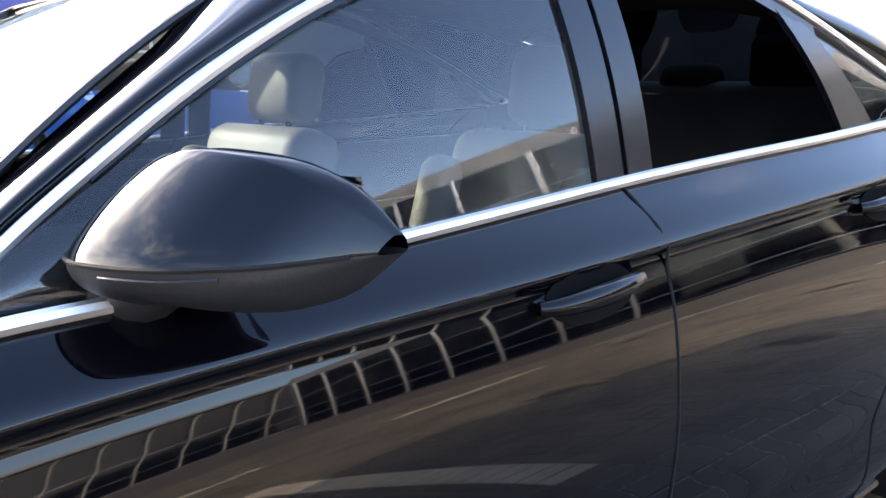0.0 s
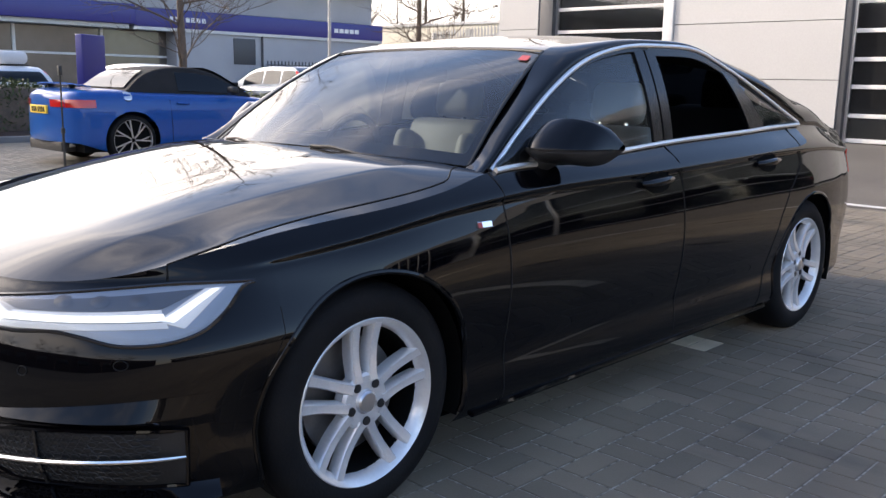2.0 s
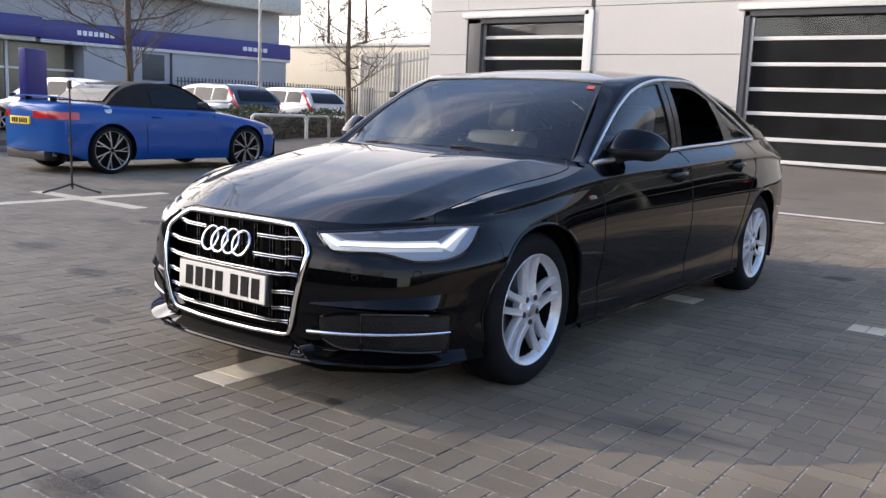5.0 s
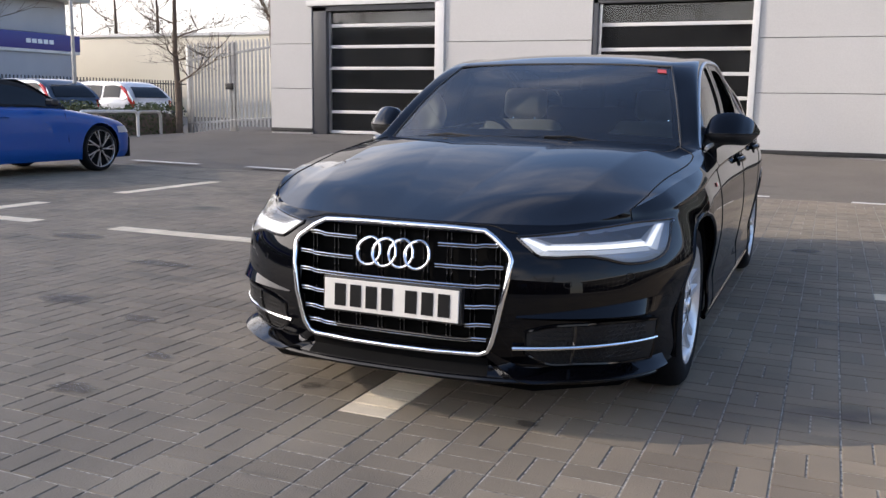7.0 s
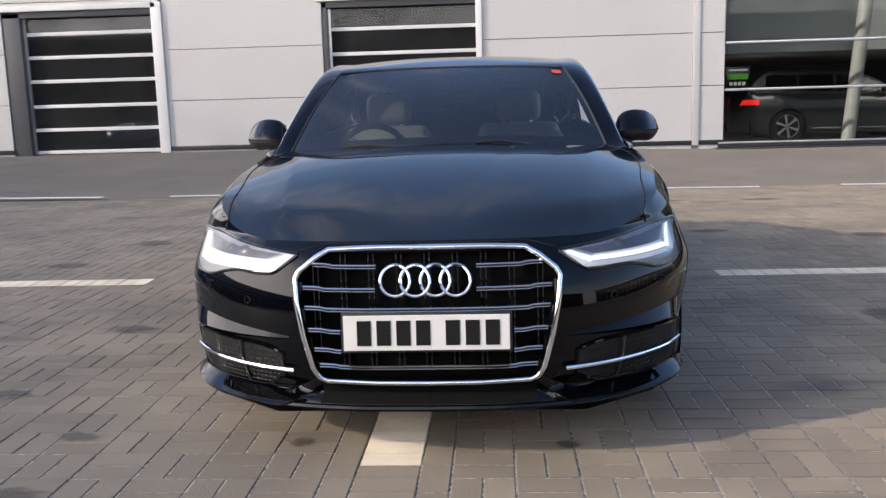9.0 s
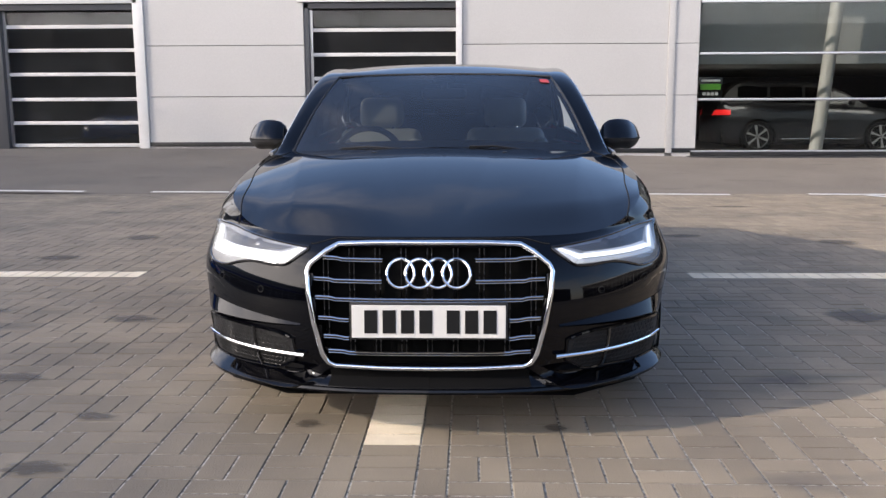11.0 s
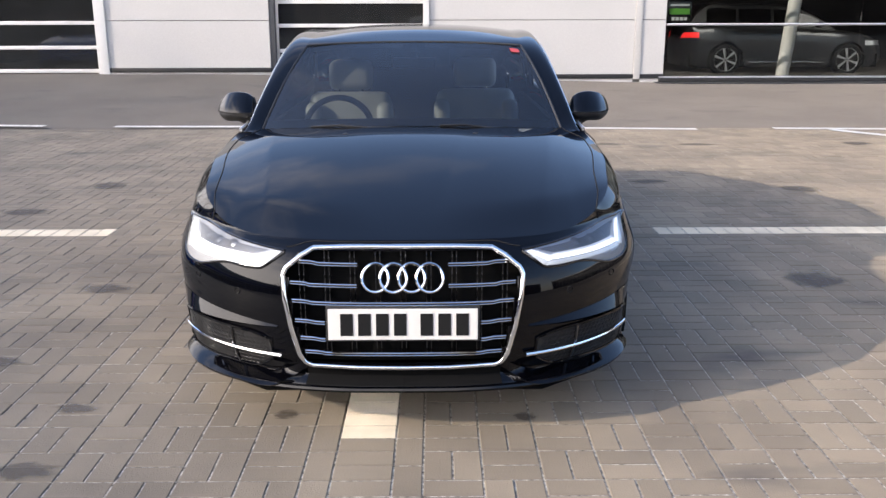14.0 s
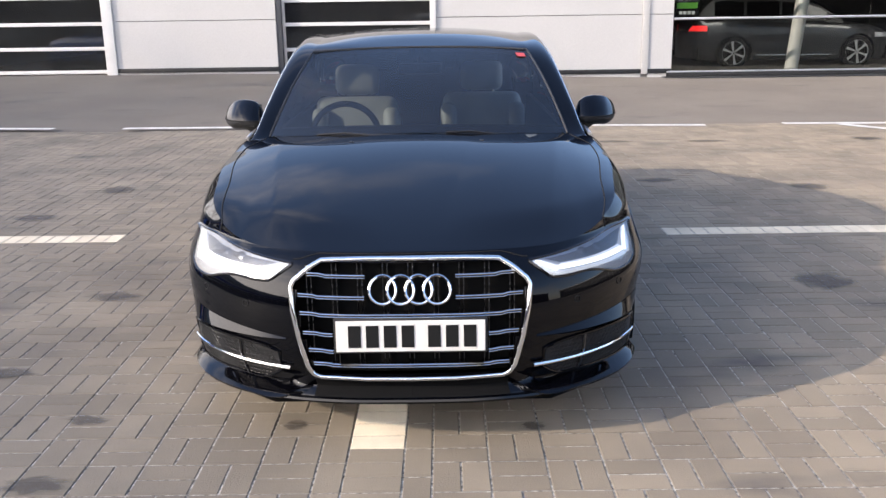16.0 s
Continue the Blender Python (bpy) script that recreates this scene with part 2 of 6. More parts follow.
SHADEBACK = worn("painted_interior_shade", (0.035, 0.035, 0.038), (0.025, 0.025, 0.028), 0.7, 1, 30, 0.0, 0.0)
GREEN = principled("sign_green", (0.12, 0.42, 0.06), 0.5)
FLOORTILE = principled("showroom_floor", (0.25, 0.25, 0.25), 0.25)


# ---- mesh helpers ----
def mesh(verts, faces, smooth=True, name="part"):
    me = bpy.data.meshes.new(name)
    me.from_pydata([tuple(map(float, v)) for v in verts], [], [tuple(int(i) for i in f) for f in faces])
    if smooth:
        me.polygons.foreach_set("use_smooth", [True] * len(me.polygons))
    me.update()
    if smooth and smooth != "soft":
        me.set_sharp_from_angle(angle=radians(42))
    return me


def part(name, shape, material, parent=None, label="", smooth=True, at=None):
    """Links (verts, faces), a mesh or a bmesh as one object under a thing or a part."""
    if isinstance(shape, bmesh.types.BMesh):
        me = bpy.data.meshes.new(name)
        shape.to_mesh(me)
        shape.free()
        if smooth:
            me.polygons.foreach_set("use_smooth", [True] * len(me.polygons))
    elif isinstance(shape, bpy.types.Mesh):
        me = shape
    else:
        me = mesh(*shape, smooth, name)
    if not me.materials:
        me.materials.append(material)
    ob = new(name, me)
    if parent is not None:
        ob.parent = parent
    if at is not None:
        ob.matrix_basis = at
    if label:
        tagged(ob, label)
    return ob


def thing(name, label, category, at=None, group="", kind=""):
    ob = new(name)
    ob.empty_display_size = 0.2
    if at is not None:
        ob.matrix_basis = at
    return tagged(ob, label, category, group, kind)


def join(*shapes):
    verts, faces = [], []
    for v, f in shapes:
        k = len(verts)
        verts += [tuple(p) for p in v]
        faces += [tuple(i + k for i in q) for q in f]
    return verts, faces


def box(x0, y0, z0, x1, y1, z1, b=0.0):
    """A box with, if b, chamfered edges."""
    if not b:
        v = [(x, y, z) for z in (z0, z1) for y in (y0, y1) for x in (x0, x1)]
        return v, [(0, 2, 3, 1), (4, 5, 7, 6), (0, 1, 5, 4), (2, 6, 7, 3), (0, 4, 6, 2), (1, 3, 7, 5)]
    bm = bmesh.new()
    bmesh.ops.create_cube(bm, size=1.0)
    for v in bm.verts:
        v.co = Vector(((x0 + x1) / 2 + v.co.x * (x1 - x0), (y0 + y1) / 2 + v.co.y * (y1 - y0), (z0 + z1) / 2 + v.co.z * (z1 - z0)))
    bmesh.ops.bevel(bm, geom=bm.edges[:], offset=b, segments=2, profile=0.6, affect="EDGES")
    bm.verts.index_update()
    out = [tuple(v.co) for v in bm.verts], [tuple(v.index for v in f.verts) for f in bm.faces]
    bm.free()
    return out


def tube(path, r, n=8, closed=False, caps=True):
    """A round bar along a path; r is a number or one per point."""
    pts = [Vector(p) for p in path]
    m = len(pts)
    rs = [r] * m if isinstance(r, (int, float)) else list(r)
    verts, faces, up = [], [], None
    for k, p in enumerate(pts):
        a = pts[(k - 1) % m] if closed or k else pts[0]
        c = pts[(k + 1) % m] if closed or k < m - 1 else pts[-1]
        d = (c - a).normalized()
        if up is None:
            up = d.orthogonal().normalized()
        up = (up - d * up.dot(d)).normalized()
        side = d.cross(up)
        for j in range(n):
            t = 2 * math.pi * j / n
            verts.append(p + (up * math.cos(t) + side * math.sin(t)) * rs[k])
    for k in range(m if closed else m - 1):
        for j in range(n):
            a, b = k * n + j, k * n + (j + 1) % n
            c, d = ((k + 1) % m) * n + j, ((k + 1) % m) * n + (j + 1) % n
            faces.append((a, b, d, c))
    if caps and not closed:
        faces += [tuple(range(n))[::-1], tuple(range((m - 1) * n, m * n))]
    return verts, faces


def lathe(profile, n=48, axis="x"):
    """Turns (radius, along) round an axis."""
    verts, faces, m = [], [], len(profile)
    for j in range(n):
        t = 2 * math.pi * j / n
        for r, a in profile:
            c, s = r * math.cos(t), r * math.sin(t)
            verts.append((a, c, s) if axis == "x" else (c, s, a))
    for j in range(n):
        for k in range(m - 1):
            a, b = j * m + k, ((j + 1) % n) * m + k
            faces.append((a, a + 1, b + 1, b))
    return verts, faces


def grid(fn, us, vs):
    """A sheet through fn(u, v)."""
    verts = [fn(u, v) for u in us for v in vs]
    m = len(vs)
    return verts, [(i * m + j, (i + 1) * m + j, (i + 1) * m + j + 1, i * m + j + 1) for i in range(len(us) - 1) for j in range(m - 1)]


def moved(shape, m):
    return [tuple(m @ Vector(v)) for v in shape[0]], shape[1]


def mirrored(shape):
    return [(-v[0], v[1], v[2]) for v in shape[0]], [tuple(reversed(f)) for f in shape[1]]


def thick(shape, d):
    """Gives a sheet a thickness d along its mean normals, inwards."""
    me = mesh(*shape)
    bm = bmesh.new()
    bm.from_mesh(me)
    bmesh.ops.solidify(bm, geom=bm.faces[:], thickness=d)
    bm.verts.index_update()
    out = [tuple(v.co) for v in bm.verts], [tuple(v.index for v in f.verts) for f in bm.faces]
    bm.free()
    bpy.data.meshes.remove(me)
    return out


class Line:
    """A smooth curve through a few points (monotone cubic in each coordinate), over the first number of each row or over the chord length."""

    def __init__(self, rows, over=True):
        a = np.array(rows, float)
        if over:
            self.t, self.y = a[:, 0], a[:, 1:]
        else:
            self.t, self.y = np.r_[0, np.cumsum(np.linalg.norm(np.diff(a, axis=0), axis=1))], a
        h = np.diff(self.t)[:, None]
        s = np.diff(self.y, axis=0) / h
        self.m = np.zeros_like(self.y)
        self.m[0], self.m[-1] = s[0], s[-1]
        if len(a) > 2:
            self.m[1:-1] = (s[:-1] * h[1:] + s[1:] * h[:-1]) / (h[1:] + h[:-1])
        self.end = self.t[-1]

    def __call__(self, t):
        t = min(max(t, self.t[0]), self.t[-1])
        k = min(int(np.searchsorted(self.t, t, "right")) - 1, len(self.t) - 2)
        h = self.t[k + 1] - self.t[k]
        u = (t - self.t[k]) / h
        p = (1 + 2 * u) * (1 - u) ** 2 * self.y[k] + u * (1 - u) ** 2 * h * self.m[k] + u * u * (3 - 2 * u) * self.y[k + 1] + u * u * (u - 1) * h * self.m[k + 1]
        return p if len(p) > 1 else float(p[0])


def step(a, b, x):
    u = min(max((x - a) / (b - a), 0.0), 1.0)
    return u * u * (3 - 2 * u)


def steps(a, b, n):
    return [a + (b - a) * k / n for k in range(n + 1)]


# ---- ground ----
def rise(x, y):
    """The tarmac climbs a little towards the workshop."""
    top = 0.40 - 0.022 * min(max(x + 4, 0), 9)
    return top * min(max((y - 9.0) / 4.6, 0.0), 1.0) * step(-16.0, -11.5, x)


def build_ground():
    xs = [-400, -120, -40, -25, -18, -12, -8, -4, -1, 2, 5, 8, 14, 25, 60, 160, 400]
    ys = [-400, -120, -40, -15, -5, 0, 3, 6, 8.4, 9, 10, 11, 12, 13, 13.6, 14.5, 20, 30, 60, 160, 400]
    tagged(part("ground", grid(lambda x, y: (x, y, rise(x, y) - 0.035), xs, ys), ASPHALT), "grey-brown asphalt yard rising gently to the workshop", "ground", kind="structure")


build_ground()


def road_strip(x0, y0, x1, y1, w, z=0.006):
    """A painted line on the tarmac between two points."""
    a, b = Vector((x0, y0, 0)), Vector((x1, y1, 0))
    s = (b - a).cross(Vector((0, 0, 1))).normalized() * w / 2
    n = 8
    rows = [a.lerp(b, k / n) for k in range(n + 1)]
    v = [(p.x + q * s.x, p.y + q * s.y, rise(p.x, p.y) + z) for p in rows for q in (-1, 1)]
    return v, [(2 * k, 2 * k + 1, 2 * k + 3, 2 * k + 2) for k in range(n)]


# ---- workshop building ----
WY = 13.92
FOOT = -0.05


def build_workshop():
    top = 4.75
    d1, d2 = (-9.50, -6.46), (-3.10, -0.12)
    shop = (4.60, 25)
    head = 3.17
    wall = thing("wall_workshop", "pale clad workshop wall with sectional doors", "wall", kind="structure")

    def slab(x0, x1, z0, z1, name="cladding_panel"):
        part(name, box(x0, WY, z0, x1, WY + 0.16, z1, 0.006), PANEL, wall, smooth=False)

    rows = [FOOT, 1.38, 2.37, 3.36, 4.35, top]
    for z0, z1 in zip(rows[:-1], rows[1:]):
        for x0, x1 in ((-10.6, d1[0]), (d1[1] + 0.21, d2[0]), (d2[1] + 0.12, 4.0), (4.13, shop[0])):
            slab(x0 + 0.004, x1 - 0.004, z0 + 0.006, z1 - 0.006)
    for x0, x1 in (d1, d2):
        slab(x0, x1 + 0.15, head + 0.02, 3.354)
        for z0, z1 in zip(rows[3:-1], rows[4:]):
            slab(x0, x1 + 0.12, z0 + 0.006, z1 - 0.006)
    for x0, x1 in ((shop[0], 8.4), (8.41, 14.0), (14.01, 19.5), (19.51, shop[1])):
        slab(x0, x1, 4.356, top - 0.006)
    part("joint_backing", box(-10.55, WY + 0.05, FOOT, d1[0] - 0.02, WY + 0.15, top), PANELJOINT, wall)
    part("joint_backing", box(d1[1] + 0.24, WY + 0.05, FOOT, d2[0] - 0.02, WY + 0.15, top), PANELJOINT, wall)
    part("joint_backing", box(d2[1] + 0.14, WY + 0.05, FOOT, shop[0] - 0.02, WY + 0.15, top), PANELJOINT, wall)
    part("flashing_strip", box(4.0, WY - 0.03, 0.25, 4.13, WY + 0.1, top, 0.008), PANEL, wall)
    # plinth drip, its shadow gap painted as a dark strip
    for x0, x1 in ((-10.6, d1[0]), (d1[1] + 0.2, d2[0]), (d2[1] + 0.1, shop[0])):
        part("base_flashing", box(x0, WY - 0.025, rise((x0 + x1) / 2, 13.9) + 0.0, x1, WY + 0.02, rise((x0 + x1) / 2, 13.9) + 0.085, 0.004), PLASTIC, wall)
    # side and rear walls, roof
    part("side_wall", box(-10.6, WY + 0.17, FOOT, -10.44, 30, top), PANEL, wall)
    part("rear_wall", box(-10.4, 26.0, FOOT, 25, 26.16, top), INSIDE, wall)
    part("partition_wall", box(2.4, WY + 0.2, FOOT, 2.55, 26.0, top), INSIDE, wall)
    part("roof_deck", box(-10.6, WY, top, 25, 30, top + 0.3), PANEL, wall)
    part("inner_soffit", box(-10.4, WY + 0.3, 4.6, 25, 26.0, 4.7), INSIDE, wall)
    part("inner_floor", box(-10.4, WY + 0.1, 0.12, 2.4, 26.0, 0.20), FLOORTILE, wall)
    # added fill lights with no fitting, to brighten the cars behind the glass
    for lx in (6.0, 9.5, 13.0):
        lamp = new("showroom_fill_light", bpy.data.lights.new("showroom_fill_light", "AREA"))
        lamp.data.energy, lamp.data.size = 38, 1.2
        lamp.matrix_world = look((lx, WY + 2.2, 2.0), (lx, WY + 3.2, 0.0))
    part("showroom_floor", box(2.6, WY + 0.3, 0.0, 25, 26.0, 0.10), FLOORTILE, wall)
    # added dark sheet that stands in for the shade deep in the showroom
    part("display_wall", box(2.6, 23.4, 0.10, 25, 23.5, 2.02), SHADEBACK, wall)
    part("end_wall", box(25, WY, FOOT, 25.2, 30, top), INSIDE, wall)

    for k, (x0, x1) in enumerate((d1, d2)):
        door = thing("door_%d" % (k + 1), "glazed sectional workshop door with white rails, closed", "door", kind="structure")
        jw = 0.36 if k == 0 else 0.10
        part("jamb", box(x0, WY + 0.02, 0.2, x0 + jw, WY + 0.34, head, 0.01), DOORFRAME, door)
        part("jamb", box(x1, WY - 0.05, 0.2, x1 + (0.21 if k == 0 else 0.12), WY + 0.12, head + 0.12, 0.01), WHITETRIM, door)
        part("lintel", box(x0, WY + 0.02, head - 0.10, x1, WY + 0.34, head + 0.02, 0.006), DOORFRAME, door)
        part("head_flashing", box(x0 - 0.12, WY - 0.05, head + 0.02, x1 + 0.1, WY + 0.05, head + 0.13, 0.006), WHITETRIM, door)
        g = rise((x0 + x1) / 2, 13.9)
        rails = [g + 0.02, 0.87, 1.34, 1.835, 2.305, 2.765] if k == 0 else [g + 0.04, 0.80, 1.28, 1.73, 2.195, 2.67]
        for z in rails:
            part("rail", box(x0 + jw, WY + 0.16, z - 0.035, x1, WY + 0.21, z + 0.035, 0.006), WHITETRIM, door)
        edge = rails + [head - 0.09]
        for z0, z1 in zip(edge[:-1], edge[1:]):
            part("pane", box(x0 + jw, WY + 0.18, z0 + 0.036, x1, WY + 0.19, z1 - 0.036), DOORGLASS, door).visible_shadow = False
        part("track", box(x0 + jw, WY + 0.14, g, x0 + jw + 0.05, WY + 0.23, head - 0.1), SATIN, door)
    # showroom front
    win = thing("window_1", "tall dark showroom glazing with slim silver transoms", "window", kind="structure")
    part("window_sill", box(4.42, WY - 0.28, 0.06, 25, WY + 0.1, 0.197, 0.01), PLASTIC, win)
    part("sill_bead", box(4.42, WY - 0.29, 0.145, 25, WY - 0.281, 0.165, 0.002), SATIN, win)
    part("window_sill", box(4.5, WY - 0.05, 0.20, 25, WY + 0.1, 0.268, 0.006), PLASTIC, win)
    part("sill_bead", box(4.5, WY - 0.06, 0.271, 25, WY + 0.1, 0.30, 0.006), SATIN, win)
    for z in (1.29, 2.17, 3.15):
        part("transom", box(4.62, WY, z - 0.022, 25, WY + 0.08, z + 0.022, 0.004), SATIN, win)
    for k in range(8):
        part("mullion", tube([(11.0 + 1.95 * k, WY - 0.10, 0.2), (11.0 + 1.95 * k, WY - 0.10, 4.34)], 0.06, 8), SATIN, win)
    for z0, z1 in ((0.30, 1.27), (1.31, 2.15), (2.19, 3.13), (3.17, 4.34)):
        for x0, x1 in ((4.62, 8.4), (8.42, 12.2), (12.22, 16.0), (16.02, 20.5), (20.52, 24.98)):
            part("pane", box(x0, WY + 0.03, z0, x1, WY + 0.045, z1), SHOPGLASS, win).visible_shadow = False
    tagged(part("column", tube([(7.22, WY + 0.75, 0.10), (7.62, WY + 0.75, 4.6)], 0.13, 20), WHITETRIM), "raked round white steel column inside the showroom", "column", kind="structure")
    tagged(part("ceiling_bulkhead", box(2.6, WY + 1.2, 2.02, 25, 25.9, 4.55), FASCIA), "dark bulkhead over the showroom floor", "ceiling", kind="structure")
    return wall


build_workshop()


# ---- black saloon ----
FRAMEBLACK = principled("satin_black_frame", (0.006, 0.006, 0.008), 0.22, Specular_IOR_Level=0.4)
IRON = worn("brake_iron", (0.16, 0.155, 0.15), (0.11, 0.10, 0.10), 0.5, 8, 90, 0.1, 0.0, 0.7)
LAMPBASE = principled("lamp_housing", (0.50, 0.51, 0.53), 0.28, 0.5)
LAMPGREY = principled("lamp_chamber", (0.20, 0.205, 0.22), 0.30, 0.55)
# Plan outline of one half, nose to tail; x across, y along.
OUT = Line([(0, -0.925), (0.25, -0.915), (0.43, -0.880), (0.58, -0.818), (0.730, -0.708), (0.853, -0.55), (0.915, -0.355), (0.936, -0.08), (0.937, 0.35), (0.938, 1.0),
            (0.936, 1.9), (0.932, 2.6), (0.920, 3.0), (0.880, 3.4), (0.805, 3.72), (0.68, 3.92), (0.43, 4.0), (0, 4.02)], over=False)
# Depth inwards of the flank by height (crease at 0.87), of the nose by height, and of the tail.
FLANK = Line([(0.15, 0.085), (0.19, 0.045), (0.235, 0.022), (0.30, 0.020), (0.36, 0.026), (0.46, 0.013), (0.58, 0.0), (0.70, 0.004), (0.78, 0.016), (0.835, 0.030), (0.852, 0.034), (0.866, 0.026), (0.876, 0.030), (0.91, 0.062), (0.945, 0.108), (0.97, 0.135)])
# The front wing is smoothly rounded over the lamp: the crease begins above the wheel.
WING = Line([(0.15, 0.085), (0.19, 0.045), (0.235, 0.022), (0.30, 0.020), (0.36, 0.026), (0.46, 0.013), (0.58, 0.0), (0.70, 0.004), (0.78, 0.013), (0.835, 0.027), (0.87, 0.042), (0.91, 0.068), (0.945, 0.104), (0.97, 0.138)])
NOSE = Line([(0.15, 0.10), (0.175, 0.035), (0.19, 0.012), (0.215, 0.012), (0.235, 0.04), (0.27, 0.03), (0.32, 0.012), (0.42, 0.0), (0.52, 0.004), (0.60, 0.022), (0.66, 0.05), (0.70, 0.085), (0.722, 0.112), (0.76, 0.119), (0.81, 0.130), (0.86, 0.150)])
TAIL = Line([(0.15, 0.10), (0.30, 0.03), (0.50, 0.0), (0.70, 0.012), (0.85, 0.05), (1.0, 0.06), (1.07, 0.07)])
CREASE = Line([(-0.9, 0.70), (-0.5, 0.742), (-0.1, 0.796), (0.2, 0.838), (0.5, 0.868), (1.5, 0.897), (2.6, 0.925), (3.1, 0.928), (3.6, 0.895), (4.02, 0.865)])
TOP = Line([(-0.93, 0.722), (-0.80, 0.723), (-0.70, 0.736), (-0.60, 0.757), (-0.50, 0.781), (-0.40, 0.802), (-0.30, 0.820), (-0.1, 0.846), (0.1, 0.868), (0.3, 0.894), (0.55, 0.938), (0.9, 0.954), (1.25, 0.970), (1.7, 0.993), (2.3, 1.014), (2.8, 1.032), (3.02, 1.035), (3.3, 1.020), (3.6, 0.988), (3.85, 0.966), (4.02, 0.960)])


def outline(t):
    p = OUT(t)
    q, r = OUT(max(t - 0.01, 0)), OUT(min(t + 0.01, OUT.end))
    d = r - q
    n = np.array([d[1], -d[0]]) / np.hypot(*d)
    return p, n


def at_y(y):
    """The place on the outline at a given y of the flank."""
    lo, hi = 0.0, OUT.end
    for _ in range(40):
        mid = (lo + hi) / 2
        lo, hi = (mid, hi) if OUT(mid)[1] < y else (lo, mid)
    return lo


def shell(t, z):
    """A point of the painted shell, out by its depth at that height."""
    p, n = outline(t)
    y = p[1]
    front, rear = 1 - step(-0.72, -0.30, y), step(3.55, 3.95, y)
    zf = z - (CREASE(y) - 0.87) * step(0.4, 0.84, z)
    side = WING(zf) + (FLANK(zf) - WING(zf)) * step(-0.50, 0.0, y)
    d = side * (1 - front) * (1 - rear) + NOSE(z) * front + TAIL(z) * rear
    # corner blisters over the wheels
    d -= 0.012 * math.exp(-((y / 0.42) ** 2)) * step(0.40, 0.60, z) * (1 - step(0.74, 0.84, z)) + 0.012 * math.exp(-(((y - 2.91) / 0.45) ** 2)) * step(0.40, 0.60, z) * (1 - step(0.78, 0.9, z))
    d += 0.036 * step(0.56, 0.72, z) * step(-0.74, -0.50, y) * (1 - step(-0.44, 0.22, y))
    x = p[0] - n[0] * d
    return np.array([max(x, 0.0), y - n[1] * d, z])


ARCH, HUBZ, BASE = 0.372, 0.335, 2.912
TS = [at_y(y) for y in (0.53, 1.605, 2.80)]


def shell_part(t0, t1, nt, zlow, ztop, nz, keep=None, out=0.0):
    """A panel of the shell between two places on the outline, with the wheel arches cut out."""
    verts, idx, faces = [], {}, []
    for i in range(nt + 1):
        t = t0 + (t1 - t0) * i / nt
        y = OUT(t)[1]
        z0, z1 = zlow(y), ztop(y)
        # rows gather along the crease of the flank
        zc = min(CREASE(y), z1 - 0.012)
        s = min(1.0, (z1 - zc) / 0.034)
        lower, upper = nz - 16, 7
        col = [z0 + (zc - 0.032 - z0) * j / lower for j in range(lower + 1)]
        col += [zc + d for d in (-0.024, -0.018, -0.013, -0.009, -0.005)] + [zc - 0.002 * s, zc + 0.001 * s, zc + 0.004 * s, zc + 0.009 * s]
        col += [zc + 0.009 * s + (z1 - zc - 0.009 * s) * j / upper for j in range(1, upper + 1)]
        for j in range(nz + 1):
            z = col[j]
            for cy in (0.0, BASE):
                r = math.hypot(y - cy, z - HUBZ)
                if r < ARCH and z > 0.1 and r > 1e-6:
                    idx[i, j] = cy
            verts.append((t, z))
    inside = set(idx)
    for i in range(nt):
        for j in range(nz):
            q = [(i, j), (i + 1, j), (i + 1, j + 1), (i, j + 1)]
            if all(k in inside for k in q):
                continue
            faces.append([a * (nz + 1) + b for a, b in q])
    for (i, j), cy in idx.items():
        t, z = verts[i * (nz + 1) + j]
        y = OUT(t)[1]
        r = math.hypot(y - cy, z - HUBZ)
        y2, z2 = cy + (y - cy) * ARCH / r, HUBZ + (z - HUBZ) * ARCH / r
        verts[i * (nz + 1) + j] = (at_y(y2), z2)
    pts = [shell(t, z) for t, z in verts]
    if keep:
        faces = [f for f in faces if keep(np.mean([pts[k] for k in f], axis=0))]
    live = sorted({k for f in faces for k in f})
    remap = {k: n for n, k in enumerate(live)}
    return [tuple(pts[k]) for k in live], [tuple(remap[k] for k in f) for f in faces]


def on_shell(pts, out=0.004, n=6):
    """A line over the shell through (t or y, z) pairs of the flank."""
    rows = []
    for (a, za), (b, zb) in zip(pts[:-1], pts[1:]):
        for k in range(n):
            rows.append((a + (b - a) * k / n, za + (zb - za) * k / n))
    rows.append(pts[-1])
    res = []
    for y, z in rows:
        p = shell(at_y(y), z)
        res.append(p)
    return res


def nose_t(x):
    """The place on the outline at a given x of the nose."""
    lo, hi = 0.0, at_y(-0.1)
    for _ in range(40):
        mid = (lo + hi) / 2
        lo, hi = (mid, hi) if OUT(mid)[0] < x else (lo, mid)
    return lo


def nose(x, z, out=0.0):
    """A point of the nose at a given width, lifted off it."""
    t = nose_t(x)
    p, n = outline(t)
    q = shell(t, z)
    return np.array([q[0] + n[0] * out, q[1] + n[1] * out, q[2]])


